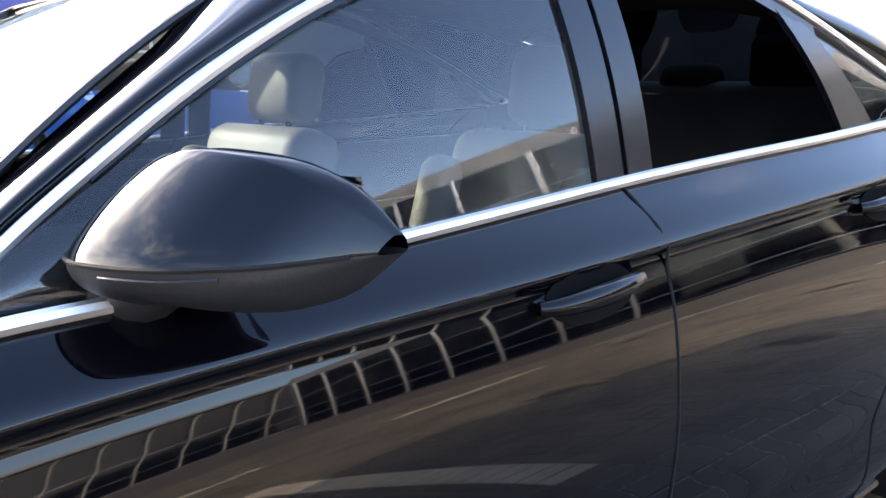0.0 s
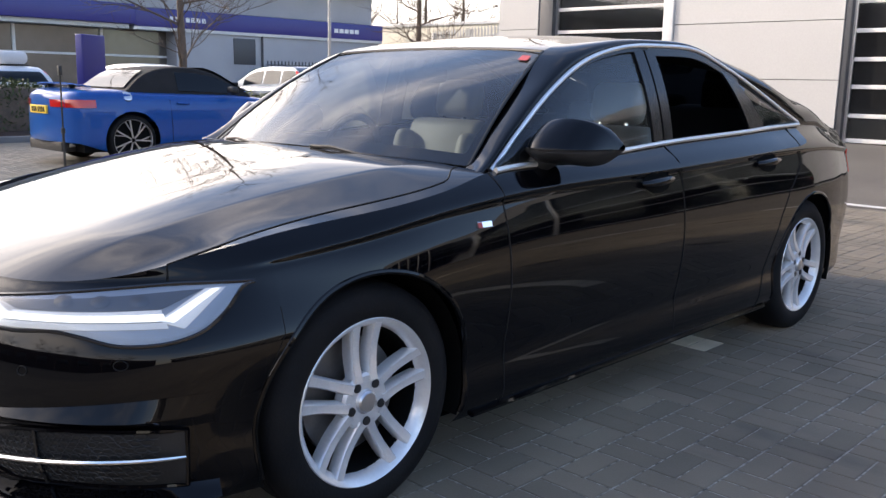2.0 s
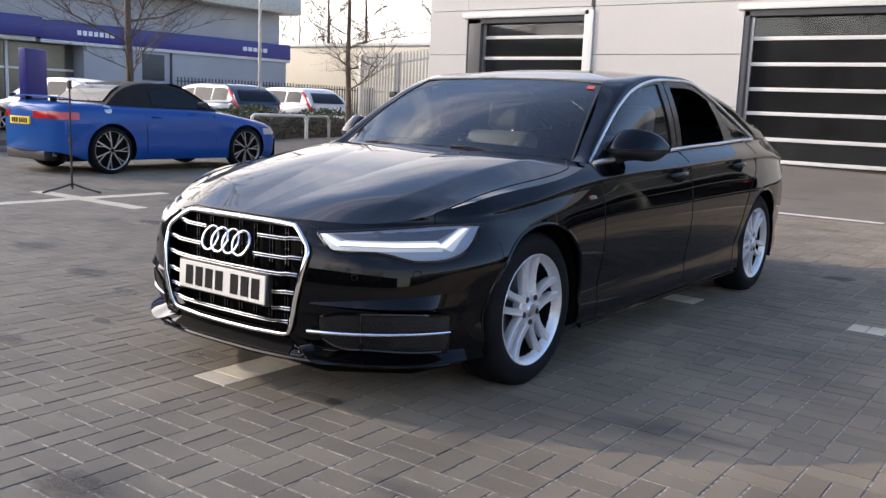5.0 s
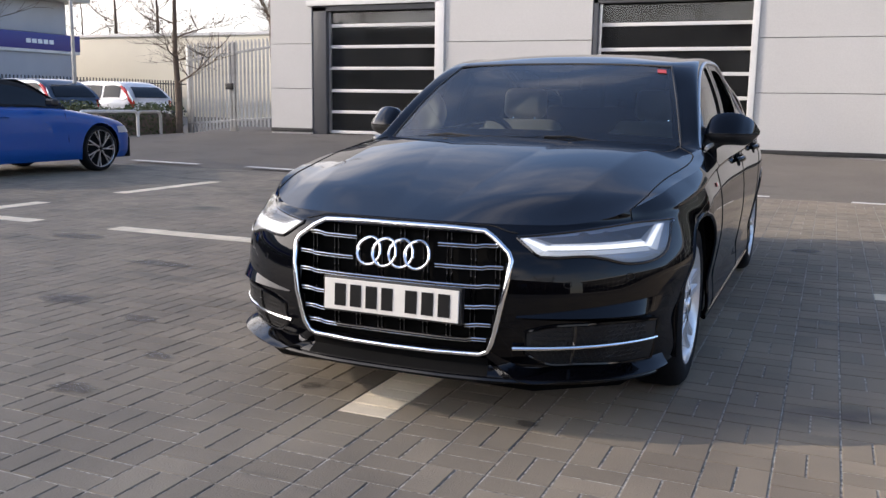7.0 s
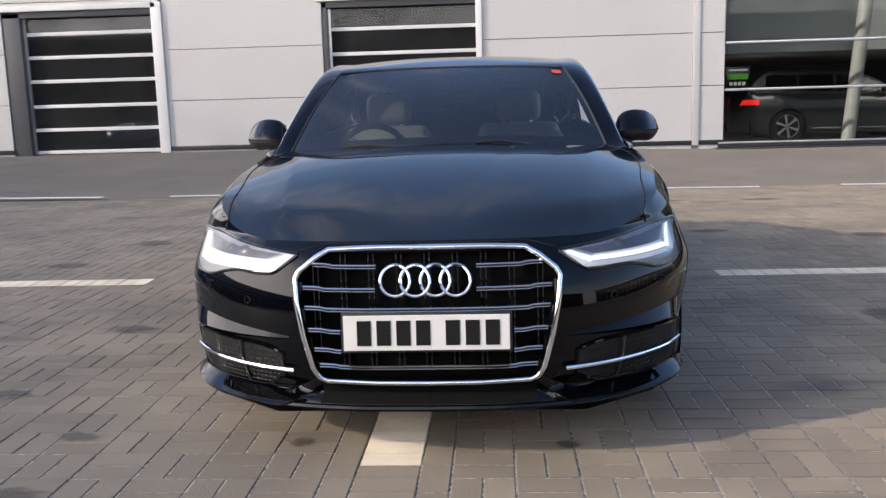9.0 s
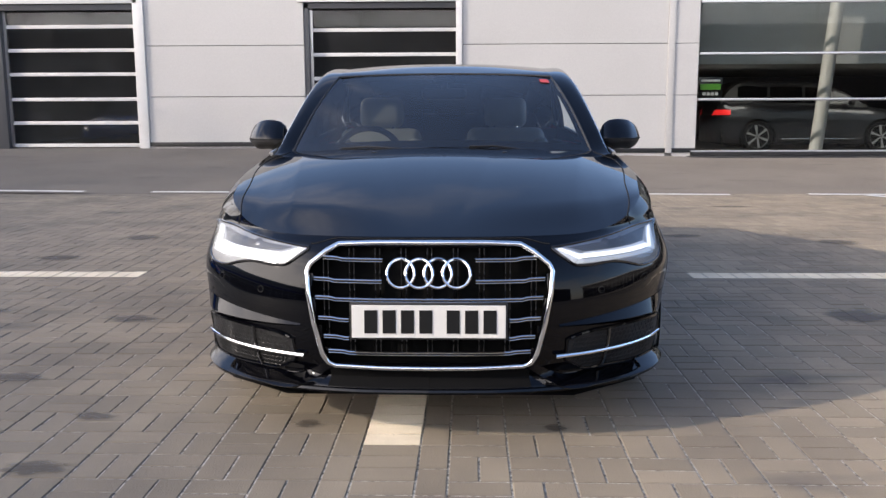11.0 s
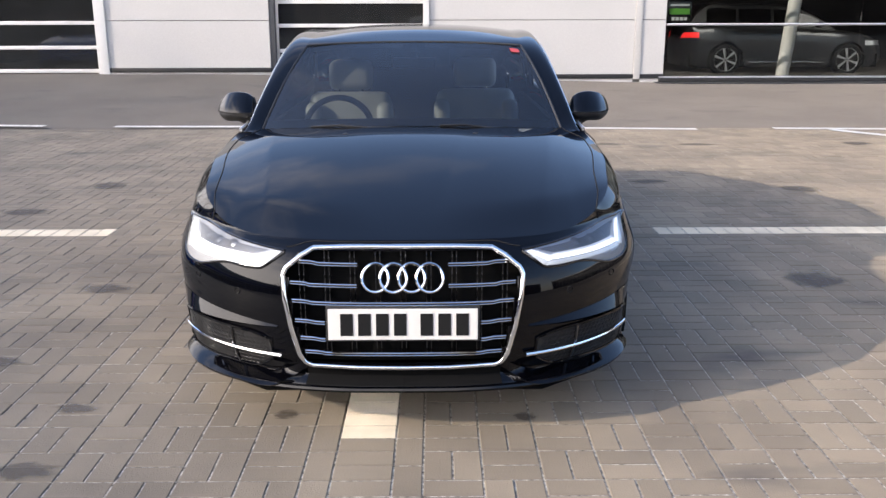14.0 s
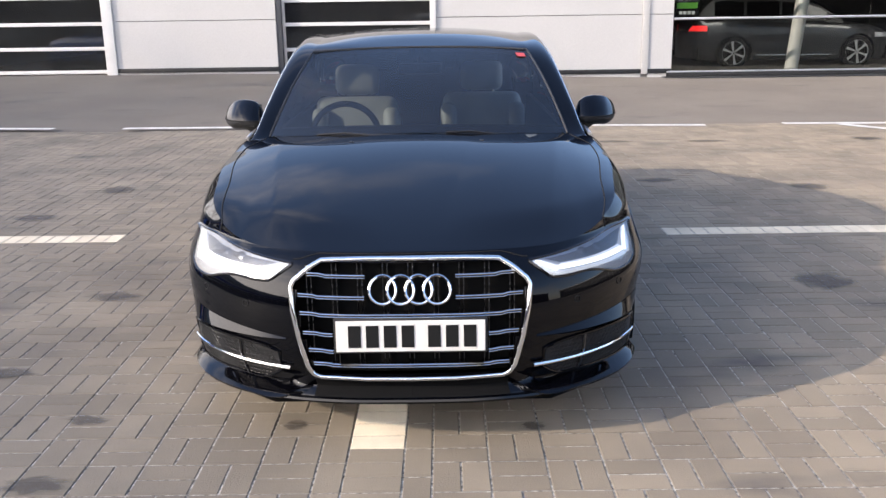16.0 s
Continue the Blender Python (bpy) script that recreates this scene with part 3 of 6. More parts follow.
# Windows: the outer and inner edge of the pillar and roof rail, from the screen's foot to the tail.
RAIL_OUT = Line([(0.838, 0.470, 0.900), (0.812, 0.565, 0.943), (0.780, 0.73, 1.055), (0.742, 0.94, 1.185), (0.710, 1.17, 1.292), (0.688, 1.45, 1.356), (0.684, 1.75, 1.374), (0.688, 2.1, 1.360), (0.698, 2.25, 1.318), (0.715, 2.40, 1.268), (0.742, 2.64, 1.178), (0.780, 2.90, 1.070)] + [tuple(shell(at_y(y), TOP(y))) for y in (3.02, 3.3, 3.60)], over=False)
RAIL_IN = Line([(0.770, 0.445, 0.908), (0.737, 0.55, 0.946), (0.692, 0.70, 1.054), (0.642, 0.895, 1.188), (0.581, 1.115, 1.327), (0.576, 1.4, 1.376), (0.580, 1.75, 1.396), (0.582, 2.1, 1.386), (0.578, 2.45, 1.345), (0.578, 2.8, 1.272), (0.592, 3.13, 1.180), (0.62, 3.46, 1.062)], over=False)
ROOFMID = Line([(1.17, 1.345), (1.42, 1.398), (1.85, 1.430), (2.3, 1.417), (2.72, 1.362)])


def rail(f, u):
    """Across the rail from its outer to its inner edge at a share f of its length, bowed outwards."""
    a, b = RAIL_OUT(f * RAIL_OUT.end), RAIL_IN(f * RAIL_IN.end)
    p = a + (b - a) * u
    bow = (0.024 + 0.030 * step(0.60, 0.76, f) * (1 - step(0.88, 1.0, f))) * math.sin(math.pi * u ** 0.68)
    return p + np.array([0.78, 0, 0.62]) * bow


def belt(y):
    p = shell(at_y(y), TOP(y))
    return np.array([p[0], p[1], p[2]])


def rail_at(line, y):
    lo, hi = 0.0, line.end
    for _ in range(40):
        mid = (lo + hi) / 2
        lo, hi = (mid, hi) if line(mid)[1] < y else (lo, mid)
    return line(lo)


def side_glass(y0, y1, lean0=0.0, lean1=0.0, n=24, inset=0.012):
    """A side pane between two y at the sill, its ends leaning back upwards."""
    def at(u, v):
        yb = y0 + (y1 - y0) * u
        yt = yb + lean0 * (1 - u) + lean1 * u
        a = belt(max(yb, 0.575))
        b = rail_at(RAIL_OUT, min(max(yt, 0.60), 3.55))
        p = a + (b - a) * v
        bow = 0.018 * math.sin(math.pi * v)
        return (p[0] - inset + bow, p[1], p[2])
    return grid(at, steps(0, 1, n), steps(0, 1, 10))


T_CORNER = at_y(-0.47)


def top_edge_at(t):
    return shell(t, TOP(OUT(t)[1]))


def bonnet(u, v):
    """The whole lid and wing tops: u across, -1 to 1; v from the nose to the screen's foot."""
    s = abs(u)
    b = 0.42 * s ** 2.2 + 0.58 * s ** 7
    front, rear = top_edge_at(T_CORNER * s), np.array((0.80 * s, 0.375 + 0.190 * s ** 2.4, 0.974 - 0.038 * s ** 2.2))
    mid = np.array((0.0, top_edge_at(0.0)[1] + (0.375 - top_edge_at(0.0)[1]) * v, top_edge_at(0.0)[2] + (0.974 - top_edge_at(0.0)[2]) * (1 - (1 - v) ** 1.4)))
    edge = top_edge_at(T_CORNER + (TS[0] - T_CORNER) * v)
    f1, r1, f0, r0 = top_edge_at(T_CORNER), np.array((0.80, 0.565, 0.936)), top_edge_at(0.0), np.array((0.0, 0.375, 0.974))
    p = (1 - v) * front + v * rear + (1 - b) * mid + b * edge - ((1 - b) * (1 - v) * f0 + b * (1 - v) * f1 + (1 - b) * v * r0 + b * v * r1)
    # fuller towards the wings, with one soft crease on either side
    c = 0.53 + 0.28 * v
    ease = step(0.0, 0.22, v)
    z = p[2] + 0.007 * math.sin(math.pi * s) ** 2 * math.sin(math.pi * v) ** 0.7
    z += 0.017 * max(0.0, 1 - math.hypot(s - c, 0.007) / (0.47 if s < c else 1 - c)) * ease * (1 - 0.6 * step(0.8, 1.0, v))
    return (math.copysign(p[0], u), p[1], z)


def lid_edge(v):
    return 0.925 + 0.033 * step(0.3, 0.8, v) - 0.065 * step(0.84, 1.0, v) - 0.025 * (1 - v) ** 8


def screen(u, v):
    """The windscreen: u across, v upwards."""
    s = abs(u)
    foot = np.array([0.737 * u, 0.40 + 0.155 * s ** 2.2, 0.976 - 0.030 * s ** 2])
    head = np.array([0.581 * u, 1.17 - 0.05 * s ** 2.2, 1.345 - 0.018 * s ** 2.4])
    p = foot + (head - foot) * v
    return (p[0], p[1], p[2] + 0.030 * math.sin(math.pi * v))


def roof(u, v):
    s = abs(u)
    y = 1.17 + (2.72 - 1.17) * v
    ye = 1.10 + (2.80 - 1.10) * v
    e = rail_at(RAIL_IN, ye)
    m = ROOFMID(y)
    return (u * e[0], y + (ye - y) * s ** 2.2, e[2] + (m - e[2]) * (1 - s ** 2.4))


def rear_screen(u, v):
    s = abs(u)
    head = np.array([0.578 * u, 2.72 + 0.08 * s ** 2.2, 1.362 - 0.087 * s ** 2.2])
    foot = np.array([0.618 * u, 3.36 + 0.09 * s ** 2, 1.082 - 0.022 * s ** 2])
    p = head + (foot - head) * v
    return (p[0], p[1], p[2] + 0.022 * math.sin(math.pi * v))


def boot(u, v):
    s = abs(u)
    a = np.array([0.62 * u, 3.36 + 0.10 * s ** 2, 1.082 - 0.020 * s ** 2])
    b = np.array([0.66 * u, 3.955 - 0.075 * s ** 3, 0.995 - 0.022 * s ** 2])
    p = a + (b - a) * v
    return (p[0], p[1], p[2] + 0.008 * (1 - s * s) * math.sin(math.pi * v))


def wheel_meshes():
    """Meshes of a wheel whose axis points outwards along +x, centred on the hub's outer face."""
    tyre = lathe([(0.232, -0.215), (0.262, -0.222), (0.305, -0.218), (0.327, -0.200), (0.335, -0.165), (0.3355, -0.115), (0.335, -0.06), (0.327, -0.022), (0.305, -0.003), (0.270, 0.004), (0.240, -0.004), (0.232, -0.012)], 72)
    for k in range(2):
        a = -0.075 - 0.08 * k
        tyre = join(tyre, lathe([(0.3362, a - 0.004), (0.330, a), (0.3362, a + 0.004)], 72))
    rim = lathe([(0.210, -0.040), (0.216, -0.022), (0.228, -0.008), (0.238, -0.002), (0.243, -0.006), (0.240, -0.018)], 72)
    hub = lathe([(0.0, -0.012), (0.030, -0.012), (0.034, -0.016), (0.036, -0.020), (0.074, -0.018), (0.082, -0.026), (0.080, -0.06)], 48)
    cap = lathe([(0.0, -0.006), (0.026, -0.007), (0.031, -0.012), (0.031, -0.02)], 32)
    spokes = []
    for k in range(5):
        a = 2 * math.pi * k / 5
        for s in (-1, 1):
            # one limb of a twin spoke, dished towards the hub
            rows = []
            for f in steps(0, 1, 8):
                r = 0.058 + (0.224 - 0.058) * f
                off = s * (0.026 + 0.013 * f)
                w = 0.0172 - 0.002 * math.sin(math.pi * f)
                x = -0.014 - 0.012 * math.sin(math.pi * f) + 0.004 * f
                rows.append([(x - 0.040, off - w, r), (x - 0.006, off - w, r), (x, off - w * 0.72, r), (x - 0.001 , off + s * w * 0.3, r), (x, off + w * 0.72, r), (x - 0.006, off + w, r), (x - 0.040, off + w, r)])
            v = [p for row in rows for p in row]
            m = 7
            f = [(i * m + j, i * m + j + 1, (i + 1) * m + j + 1, (i + 1) * m + j) for i in range(8) for j in range(m - 1)]
            c, sn = math.cos(a), math.sin(a)
            v = [(x, y * c - z * sn, y * sn + z * c) for x, y, z in v]
            spokes.append((v, f))
    holes = []
    for k in range(5):
        a = 2 * math.pi * (k + 0.5) / 5 + math.pi / 2
        b = lathe([(0.0, -0.0165), (0.012, -0.0165), (0.0135, -0.020)], 16)
        holes.append(moved(b, Matrix.Translation((0.003, 0.056 * math.cos(a), 0.056 * math.sin(a)))))
    disc = lathe([(0.02, -0.09), (0.165, -0.09), (0.168, -0.10), (0.165, -0.115), (0.02, -0.115)], 48)
    barrel = lathe([(0.0, -0.17), (0.205, -0.17), (0.206, -0.06), (0.211, -0.038)], 40)
    return tyre, join(rim, hub), spokes, cap, holes, disc, barrel


def make_wheel(car, meshes, at):
    """A wheel with its tyre, rim, spokes, cap and bolts."""
    w = part("wheel", meshes["disc"], IRON, car, at=at)
    part("backing", meshes["barrel"], DARK, w)
    part("tyre", meshes["tyre"], RUBBER, w)
    part("rim", meshes["rim"], ALLOY, w)
    for s in meshes["spokes"]:
        part("spoke", s, ALLOY, w)
    part("centre_cap", meshes["cap"], SATIN, w)
    for h in meshes["holes"]:
        part("wheel_bolt", h, PLASTIC, w)
    return w


GRILLE = [(0.335, 0.700), (0.425, 0.625), (0.395, 0.45), (0.352, 0.288)]


def in_grille(p):
    x, z = abs(p[0]), p[2]
    if not 0.296 < z < 0.690 or p[1] > -0.6:
        return False
    zs = [g[1] for g in GRILLE][::-1]
    xs = [g[0] for g in GRILLE][::-1]
    return x < np.interp(z, zs, xs) - 0.012


def build_saloon():
    car = thing("black_saloon_car", "glossy black four-door saloon, clean, parked with its lamps lit", "car")

    def both(name, shape, mat, label="", smooth=True, parent=car):
        return part(name, shape, mat, parent, label, smooth), part(name, mirrored(shape), mat, parent, label, smooth)

    sill = lambda y: 0.185
    t_b = at_y(-0.30)
    both("front_bumper", shell_part(0.0, t_b, 64, lambda y: 0.190 + 0.004 * step(-0.8, -0.5, y), TOP, 52, lambda p: not in_grille(p)), PAINT, smooth="soft")
    both("front_wing", shell_part(t_b, TS[0], 44, sill, TOP, 48), PAINT, smooth="soft")
    both("front_door", shell_part(TS[0], TS[1], 44, sill, TOP, 56), PAINT, smooth="soft")
    both("rear_door", shell_part(TS[1], TS[2], 48, sill, TOP, 56), PAINT, smooth="soft")
    both("rear_wing", shell_part(TS[2], at_y(3.70), 44, lambda y: 0.185 + 0.05 * step(3.2, 3.6, y), TOP, 52), PAINT, smooth="soft")
    both("rear_bumper", shell_part(at_y(3.70), OUT.end, 28, lambda y: 0.24, TOP, 36), PAINT, smooth="soft")
    us = [-1 + 2 * k / 72 for k in range(73)]
    part("bonnet", grid(bonnet, [-1 + 2 * k / 180 for k in range(181)], steps(0, 1, 64)), PAINT, car, smooth="soft")
    part("roof", grid(roof, [-1 + 2 * k / 40 for k in range(41)], steps(0, 1, 40)), PAINT, car, smooth="soft")
    both("pillar_and_roof_rail", grid(rail, steps(0, 1, 100), steps(0, 1, 14)), PAINT, smooth="soft")
    part("boot_lid", grid(boot, [-1 + 2 * k / 30 for k in range(31)], steps(0, 1, 16)), PAINT, car)
    def deck(f, u):
        y = 3.60 + 0.37 * f
        return tuple((1 - u) * shell(at_y(y), TOP(y)) + u * np.array([0.62 + 0.04 * f, 3.46 + 0.42 * f, 1.062 - 0.089 * f]) + np.array((0, 0, 0.006 * math.sin(math.pi * u))))
    both("tail_deck", grid(deck, steps(0, 1, 12), steps(0, 1, 6)), PAINT, smooth="soft")
    part("windscreen", grid(screen, us[::2], steps(0, 1, 20)), WINDSCREEN, car)
    part("rear_screen", grid(rear_screen, us[::2], steps(0, 1, 16)), SIDEGLASS, car)
    # screen surround: black band at foot and head
    part("cowl_panel", grid(lambda u, v: tuple(np.array(screen(u, 0.0)) * (1 - v) + np.array((0.77 * u, 0.37 + 0.18 * abs(u) ** 2, 0.962 - 0.03 * u * u)) * v + np.array((0, 0, -0.010))), [u * 0.93 for u in us[::2]], steps(0, 1, 4)), PLASTIC, car)
    part("screen_seal", join(tube([screen(-1, v) for v in steps(0, 1, 14)] + [screen(u, 1) for u in us[1:-1]] + [screen(1, 1 - v) for v in steps(0, 1, 14)], 0.006, 6)), PLASTIC, car)
    # black print along the edges of the screen
    def frit(u0, u1, v0, v1, nu, nv):
        return grid(lambda u, v: tuple(np.array(screen(u, v)) + np.array((0, 0.004, -0.004))), steps(u0, u1, nu), steps(v0, v1, nv))
    part("screen_border", join(frit(-0.985, 0.985, 0.0, 0.075, 40, 3), frit(-0.985, 0.985, 0.975, 0.997, 40, 2), frit(-0.99, -0.955, 0.07, 0.98, 2, 20), frit(0.955, 0.99, 0.07, 0.98, 2, 20), frit(-0.10, 0.10, 0.84, 0.98, 8, 4)), DARK, car)
    # side windows
    both("front_window", side_glass(0.575, 1.60, 0.03, -0.02), SIDEGLASS)
    both("quarter_window", side_glass(2.575, 2.93, -0.26, -0.02, 20), SIDEGLASS)
    part("rear_window", mirrored(side_glass(1.68, 2.46, -0.01, -0.21)), SIDEGLASS, car)
    def pillar(y0, y1, l0, l1, out):
        return side_glass(y0, y1, l0, l1, 4, -out)
    both("door_pillar", thick(pillar(1.555, 1.625, 0.0, 0.0, -0.002), 0.012), FRAMEBLACK)
    both("door_pillar", thick(pillar(1.638, 1.705, 0.0, 0.0, -0.002), 0.012), FRAMEBLACK)
    both("door_pillar", thick(pillar(2.42, 2.585, -0.19, -0.26, -0.004), 0.012), FRAMEBLACK)
    # bright window surround and black seals
    arch = [rail(f, 0.0) for f in steps(0, 1, 96)]
    arch = [p for p in arch if 0.545 < p[1] < 2.97]
    arch = [p + np.array([0.005, 0.009 * (1 - step(0.25, 0.45, k / 90)), -0.001 - 0.003 * (1 - step(0.25, 0.45, k / 90))]) for k, p in enumerate(arch)]
    both("window_surround", tube(arch, 0.0085, 8), TRIMALU, "bright chrome strip")
    line = [belt(y) + np.array([0.008, 0, 0.001]) for y in steps(0.56, 2.97, 80)]
    both("waist_strip", join(tube(line, 0.0095, 8)), TRIMALU, "bright chrome strip")
    def frame_band(y0, y1, w0):
        def at(u, v):
            y = y0 + (y1 - y0) * u
            b = rail_at(RAIL_OUT, y)
            a = belt(max(y, 0.575))
            d = a - b
            d = d / max(np.linalg.norm(d), 1e-6)
            q = b + d * min(w0 * v, np.linalg.norm(a - b) * 0.98)
            return (q[0] - 0.010, q[1], q[2])
        return grid(at, steps(0, 1, 40), steps(0, 1, 3))
    both("door_frame", thick(frame_band(0.78, 1.60, 0.030), 0.012), FRAMEBLACK)
    both("door_frame", thick(frame_band(1.66, 2.40, 0.048), 0.012), FRAMEBLACK)
    both("door_frame", thick(frame_band(2.36, 2.94, 0.022), 0.012), FRAMEBLACK)
    arch2 = [rail(f, 0.0) + np.array([-0.004, 0, -0.016]) for f in steps(0.06, 0.98, 80) if rail(f, 0.0)[1] < 2.93]
    both("window_seal", tube(arch2, 0.012, 6), PLASTIC)
    # shut lines
    def gap(pts, r=0.0028):
        return tube(on_shell(pts), r, 6)
    both("panel_gap", gap([(0.53, TOP(0.53)), (0.535, 0.80), (0.545, 0.6), (0.55, 0.30), (0.55, 0.2)]), SEAM)
    both("panel_gap", gap([(1.605, TOP(1.6)), (1.612, 0.8), (1.615, 0.5), (1.61, 0.2)]), SEAM)
    both("panel_gap", gap([(2.80, TOP(2.8)), (2.74, 0.86), (2.60, 0.74), (2.52, 0.62), (2.46, 0.45), (2.40, 0.26), (2.38, 0.2)]), SEAM)
    tg = T_CORNER * lid_edge(0.0)
    both("panel_gap", tube([shell(tg, z) for z in steps(0.728, TOP(OUT(tg)[1]) - 0.004, 3)] + [np.array(bonnet(lid_edge(v), v)) for v in steps(0.0, 1.0, 44)], 0.0028, 6), SEAM)
    part("panel_gap", tube([np.array((math.copysign(q[0], x), q[1], q[2])) for x, q in ((x, nose(abs(x), 0.7165 - 0.020 * step(0.33, 0.44, abs(x)), 0.0005)) for x in steps(-0.44, 0.44, 60))], 0.0024, 6), SEAM, car)
    both("panel_gap", gap([(-0.30, 0.66), (-0.30, 0.60), (-0.32, 0.56), (-0.345, 0.50)], 0.001), SEAM)
    # sills and arch lips
    for cy in (0.0, BASE):
        pts = [(cy + (ARCH + 0.001) * math.cos(a), HUBZ + (ARCH + 0.001) * math.sin(a)) for a in steps(math.radians(-18), math.radians(198), 48)]
        pts = [shell(at_y(y), z) for y, z in pts if z > 0.19]
        both("arch_lip", tube([p + np.array((-0.004, 0, 0)) for p in pts], 0.009, 8), PAINT)
        liner = [(0.36 + 0.54 * a, cy + (ARCH - 0.0) * math.cos(b), HUBZ + (ARCH - 0.0) * math.sin(b)) for b in steps(math.radians(-20), math.radians(200), 30) for a in (0, 1)]
        both("arch_liner", (liner, [(2 * k, 2 * k + 1, 2 * k + 3, 2 * k + 2) for k in range(30)]), DARK)
    part("underbody", grid(lambda u, y: (u * min(0.80, float(shell(at_y(y), 0.2)[0]) - 0.03), y, 0.165), (-1, 0, 1), steps(-0.84, 3.9, 24)), DARK, car)
    both("arch_wall", box(0.34, -0.42, 0.2, 0.36, 3.35, 0.80), DARK)
    both("side_skirt", tube([shell(at_y(y), 0.205) + np.array((-0.004, 0, -0.012)) for y in steps(0.42, 2.50, 30)], 0.012, 8), PAINT)
    build_nose(car, both)
    # handles
    for y0, z0 in ((1.31, 0.853), (2.27, 0.880)):
        pts = []
        for k in range(13):
            f = k / 12
            y, z = y0 + 0.225 * f, z0 + 0.012 * f
            p = shell(at_y(y), z)
            pts.append(p + np.array((0.006 + 0.024 * math.sin(math.pi * f) ** 0.5, 0, 0)))
        h = tube(pts, [0.011 + 0.006 * math.sin(math.pi * k / 12) for k in range(13)], 10)
        both("door_handle", h, PAINT)
        # flat dark oval on the skin, painted as the shade of the handle's hollow
        cup = [shell(at_y(y0 + 0.115 + 0.098 * math.cos(a) * r), z0 + 0.002 + 0.041 * math.sin(a) * r) + np.array((0.0015, 0, 0)) for r in (0.01, 0.5, 1) for a in steps(0, 2 * math.pi, 20)]
        both("handle_recess", (cup, [(i * 21 + j, (i + 1) * 21 + j, (i + 1) * 21 + j + 1, i * 21 + j + 1) for i in range(2) for j in range(20)]), DARK)
    # wing badge
    b0 = [shell(at_y(y), 0.793 + dz) + np.array((0.003, 0, 0)) for y in (0.402, 0.465) for dz in (-0.008, 0.008)]
    both("wing_badge", thick((b0, [(0, 2, 3, 1)]), 0.003), CHROME, "small bright badge", False)
    b1 = [shell(at_y(y), 0.793 + dz) + np.array((0.0055, 0, 0)) for y in (0.402, 0.420) for dz in (-0.008, 0.008)]
    both("badge_inlay", thick((b1, [(0, 2, 3, 1)]), 0.002), REDSTICK, "", False)
    # mirrors
    build_mirror(car)
    # sticker in the top corner of the screen
    def st(u, v):
        p = np.array(screen(u, v))
        return tuple(p + np.array((0, -0.004, 0.004)))
    part("sticker", thick(grid(st, steps(0.87, 0.945, 3), steps(0.86, 0.92, 2)), 0.001), REDSTICK, car, "small red sticker")
    # wipers
    for xs in ((-0.62, 0.05), (0.02, 0.60)):
        pts = [np.array(screen(x / 0.735, 0.010 + 0.012 * math.sin(k / 10 * math.pi))) + np.array((0, -0.026, -0.014)) for k, x in enumerate(steps(*xs, 10))]
        w = part("wiper", tube(pts, 0.0055, 6), PLASTIC, car)
        part("wiper_arm", tube([pts[2] + np.array((0, 0, 0.01)), pts[4] + np.array((0, -0.015, 0.014)), pts[9] + np.array((0.02, -0.035, -0.012))], 0.006, 6), PLASTIC, w)
    # washer jets
    for x in (-0.30, 0.30):
        part("washer_jet", moved(box(-0.011, -0.014, -0.004, 0.011, 0.014, 0.004, 0.003), Matrix.Translation((x, 0.25, bonnet(x / 0.79, 0.86)[2]))), PLASTIC, car)
    # wheels
    ty, rim, sp, cap, holes, disc, barrel = wheel_meshes()
    ms = dict(tyre=mesh(*ty), rim=mesh(*rim), spokes=[mesh(*s) for s in sp], cap=mesh(*cap), holes=[mesh(*h) for h in holes], disc=mesh(*disc), barrel=mesh(*barrel))
    for y in (0, BASE):
        make_wheel(car, ms, pose(0.900, y, HUBZ, 0, 0, 0) @ pose(0, 0, 0, 0 if y == 0 else -36, 0, 0))
        make_wheel(car, ms, pose(-0.900, y, HUBZ, 0, 0, 180) @ pose(0, 0, 0, 25 if y else 50, 0, 0))
    build_cabin(car, both)
    # tail lamps
    both("tail_lamp", thick(grid(lambda a, z: tuple(shell(at_y(3.68 + 0.22 * a), 0.76 + 0.125 * z) + np.array((0.005, 0, 0))), steps(0, 1, 8), steps(0, 1, 4)), 0.006), REDLAMP)
    return car


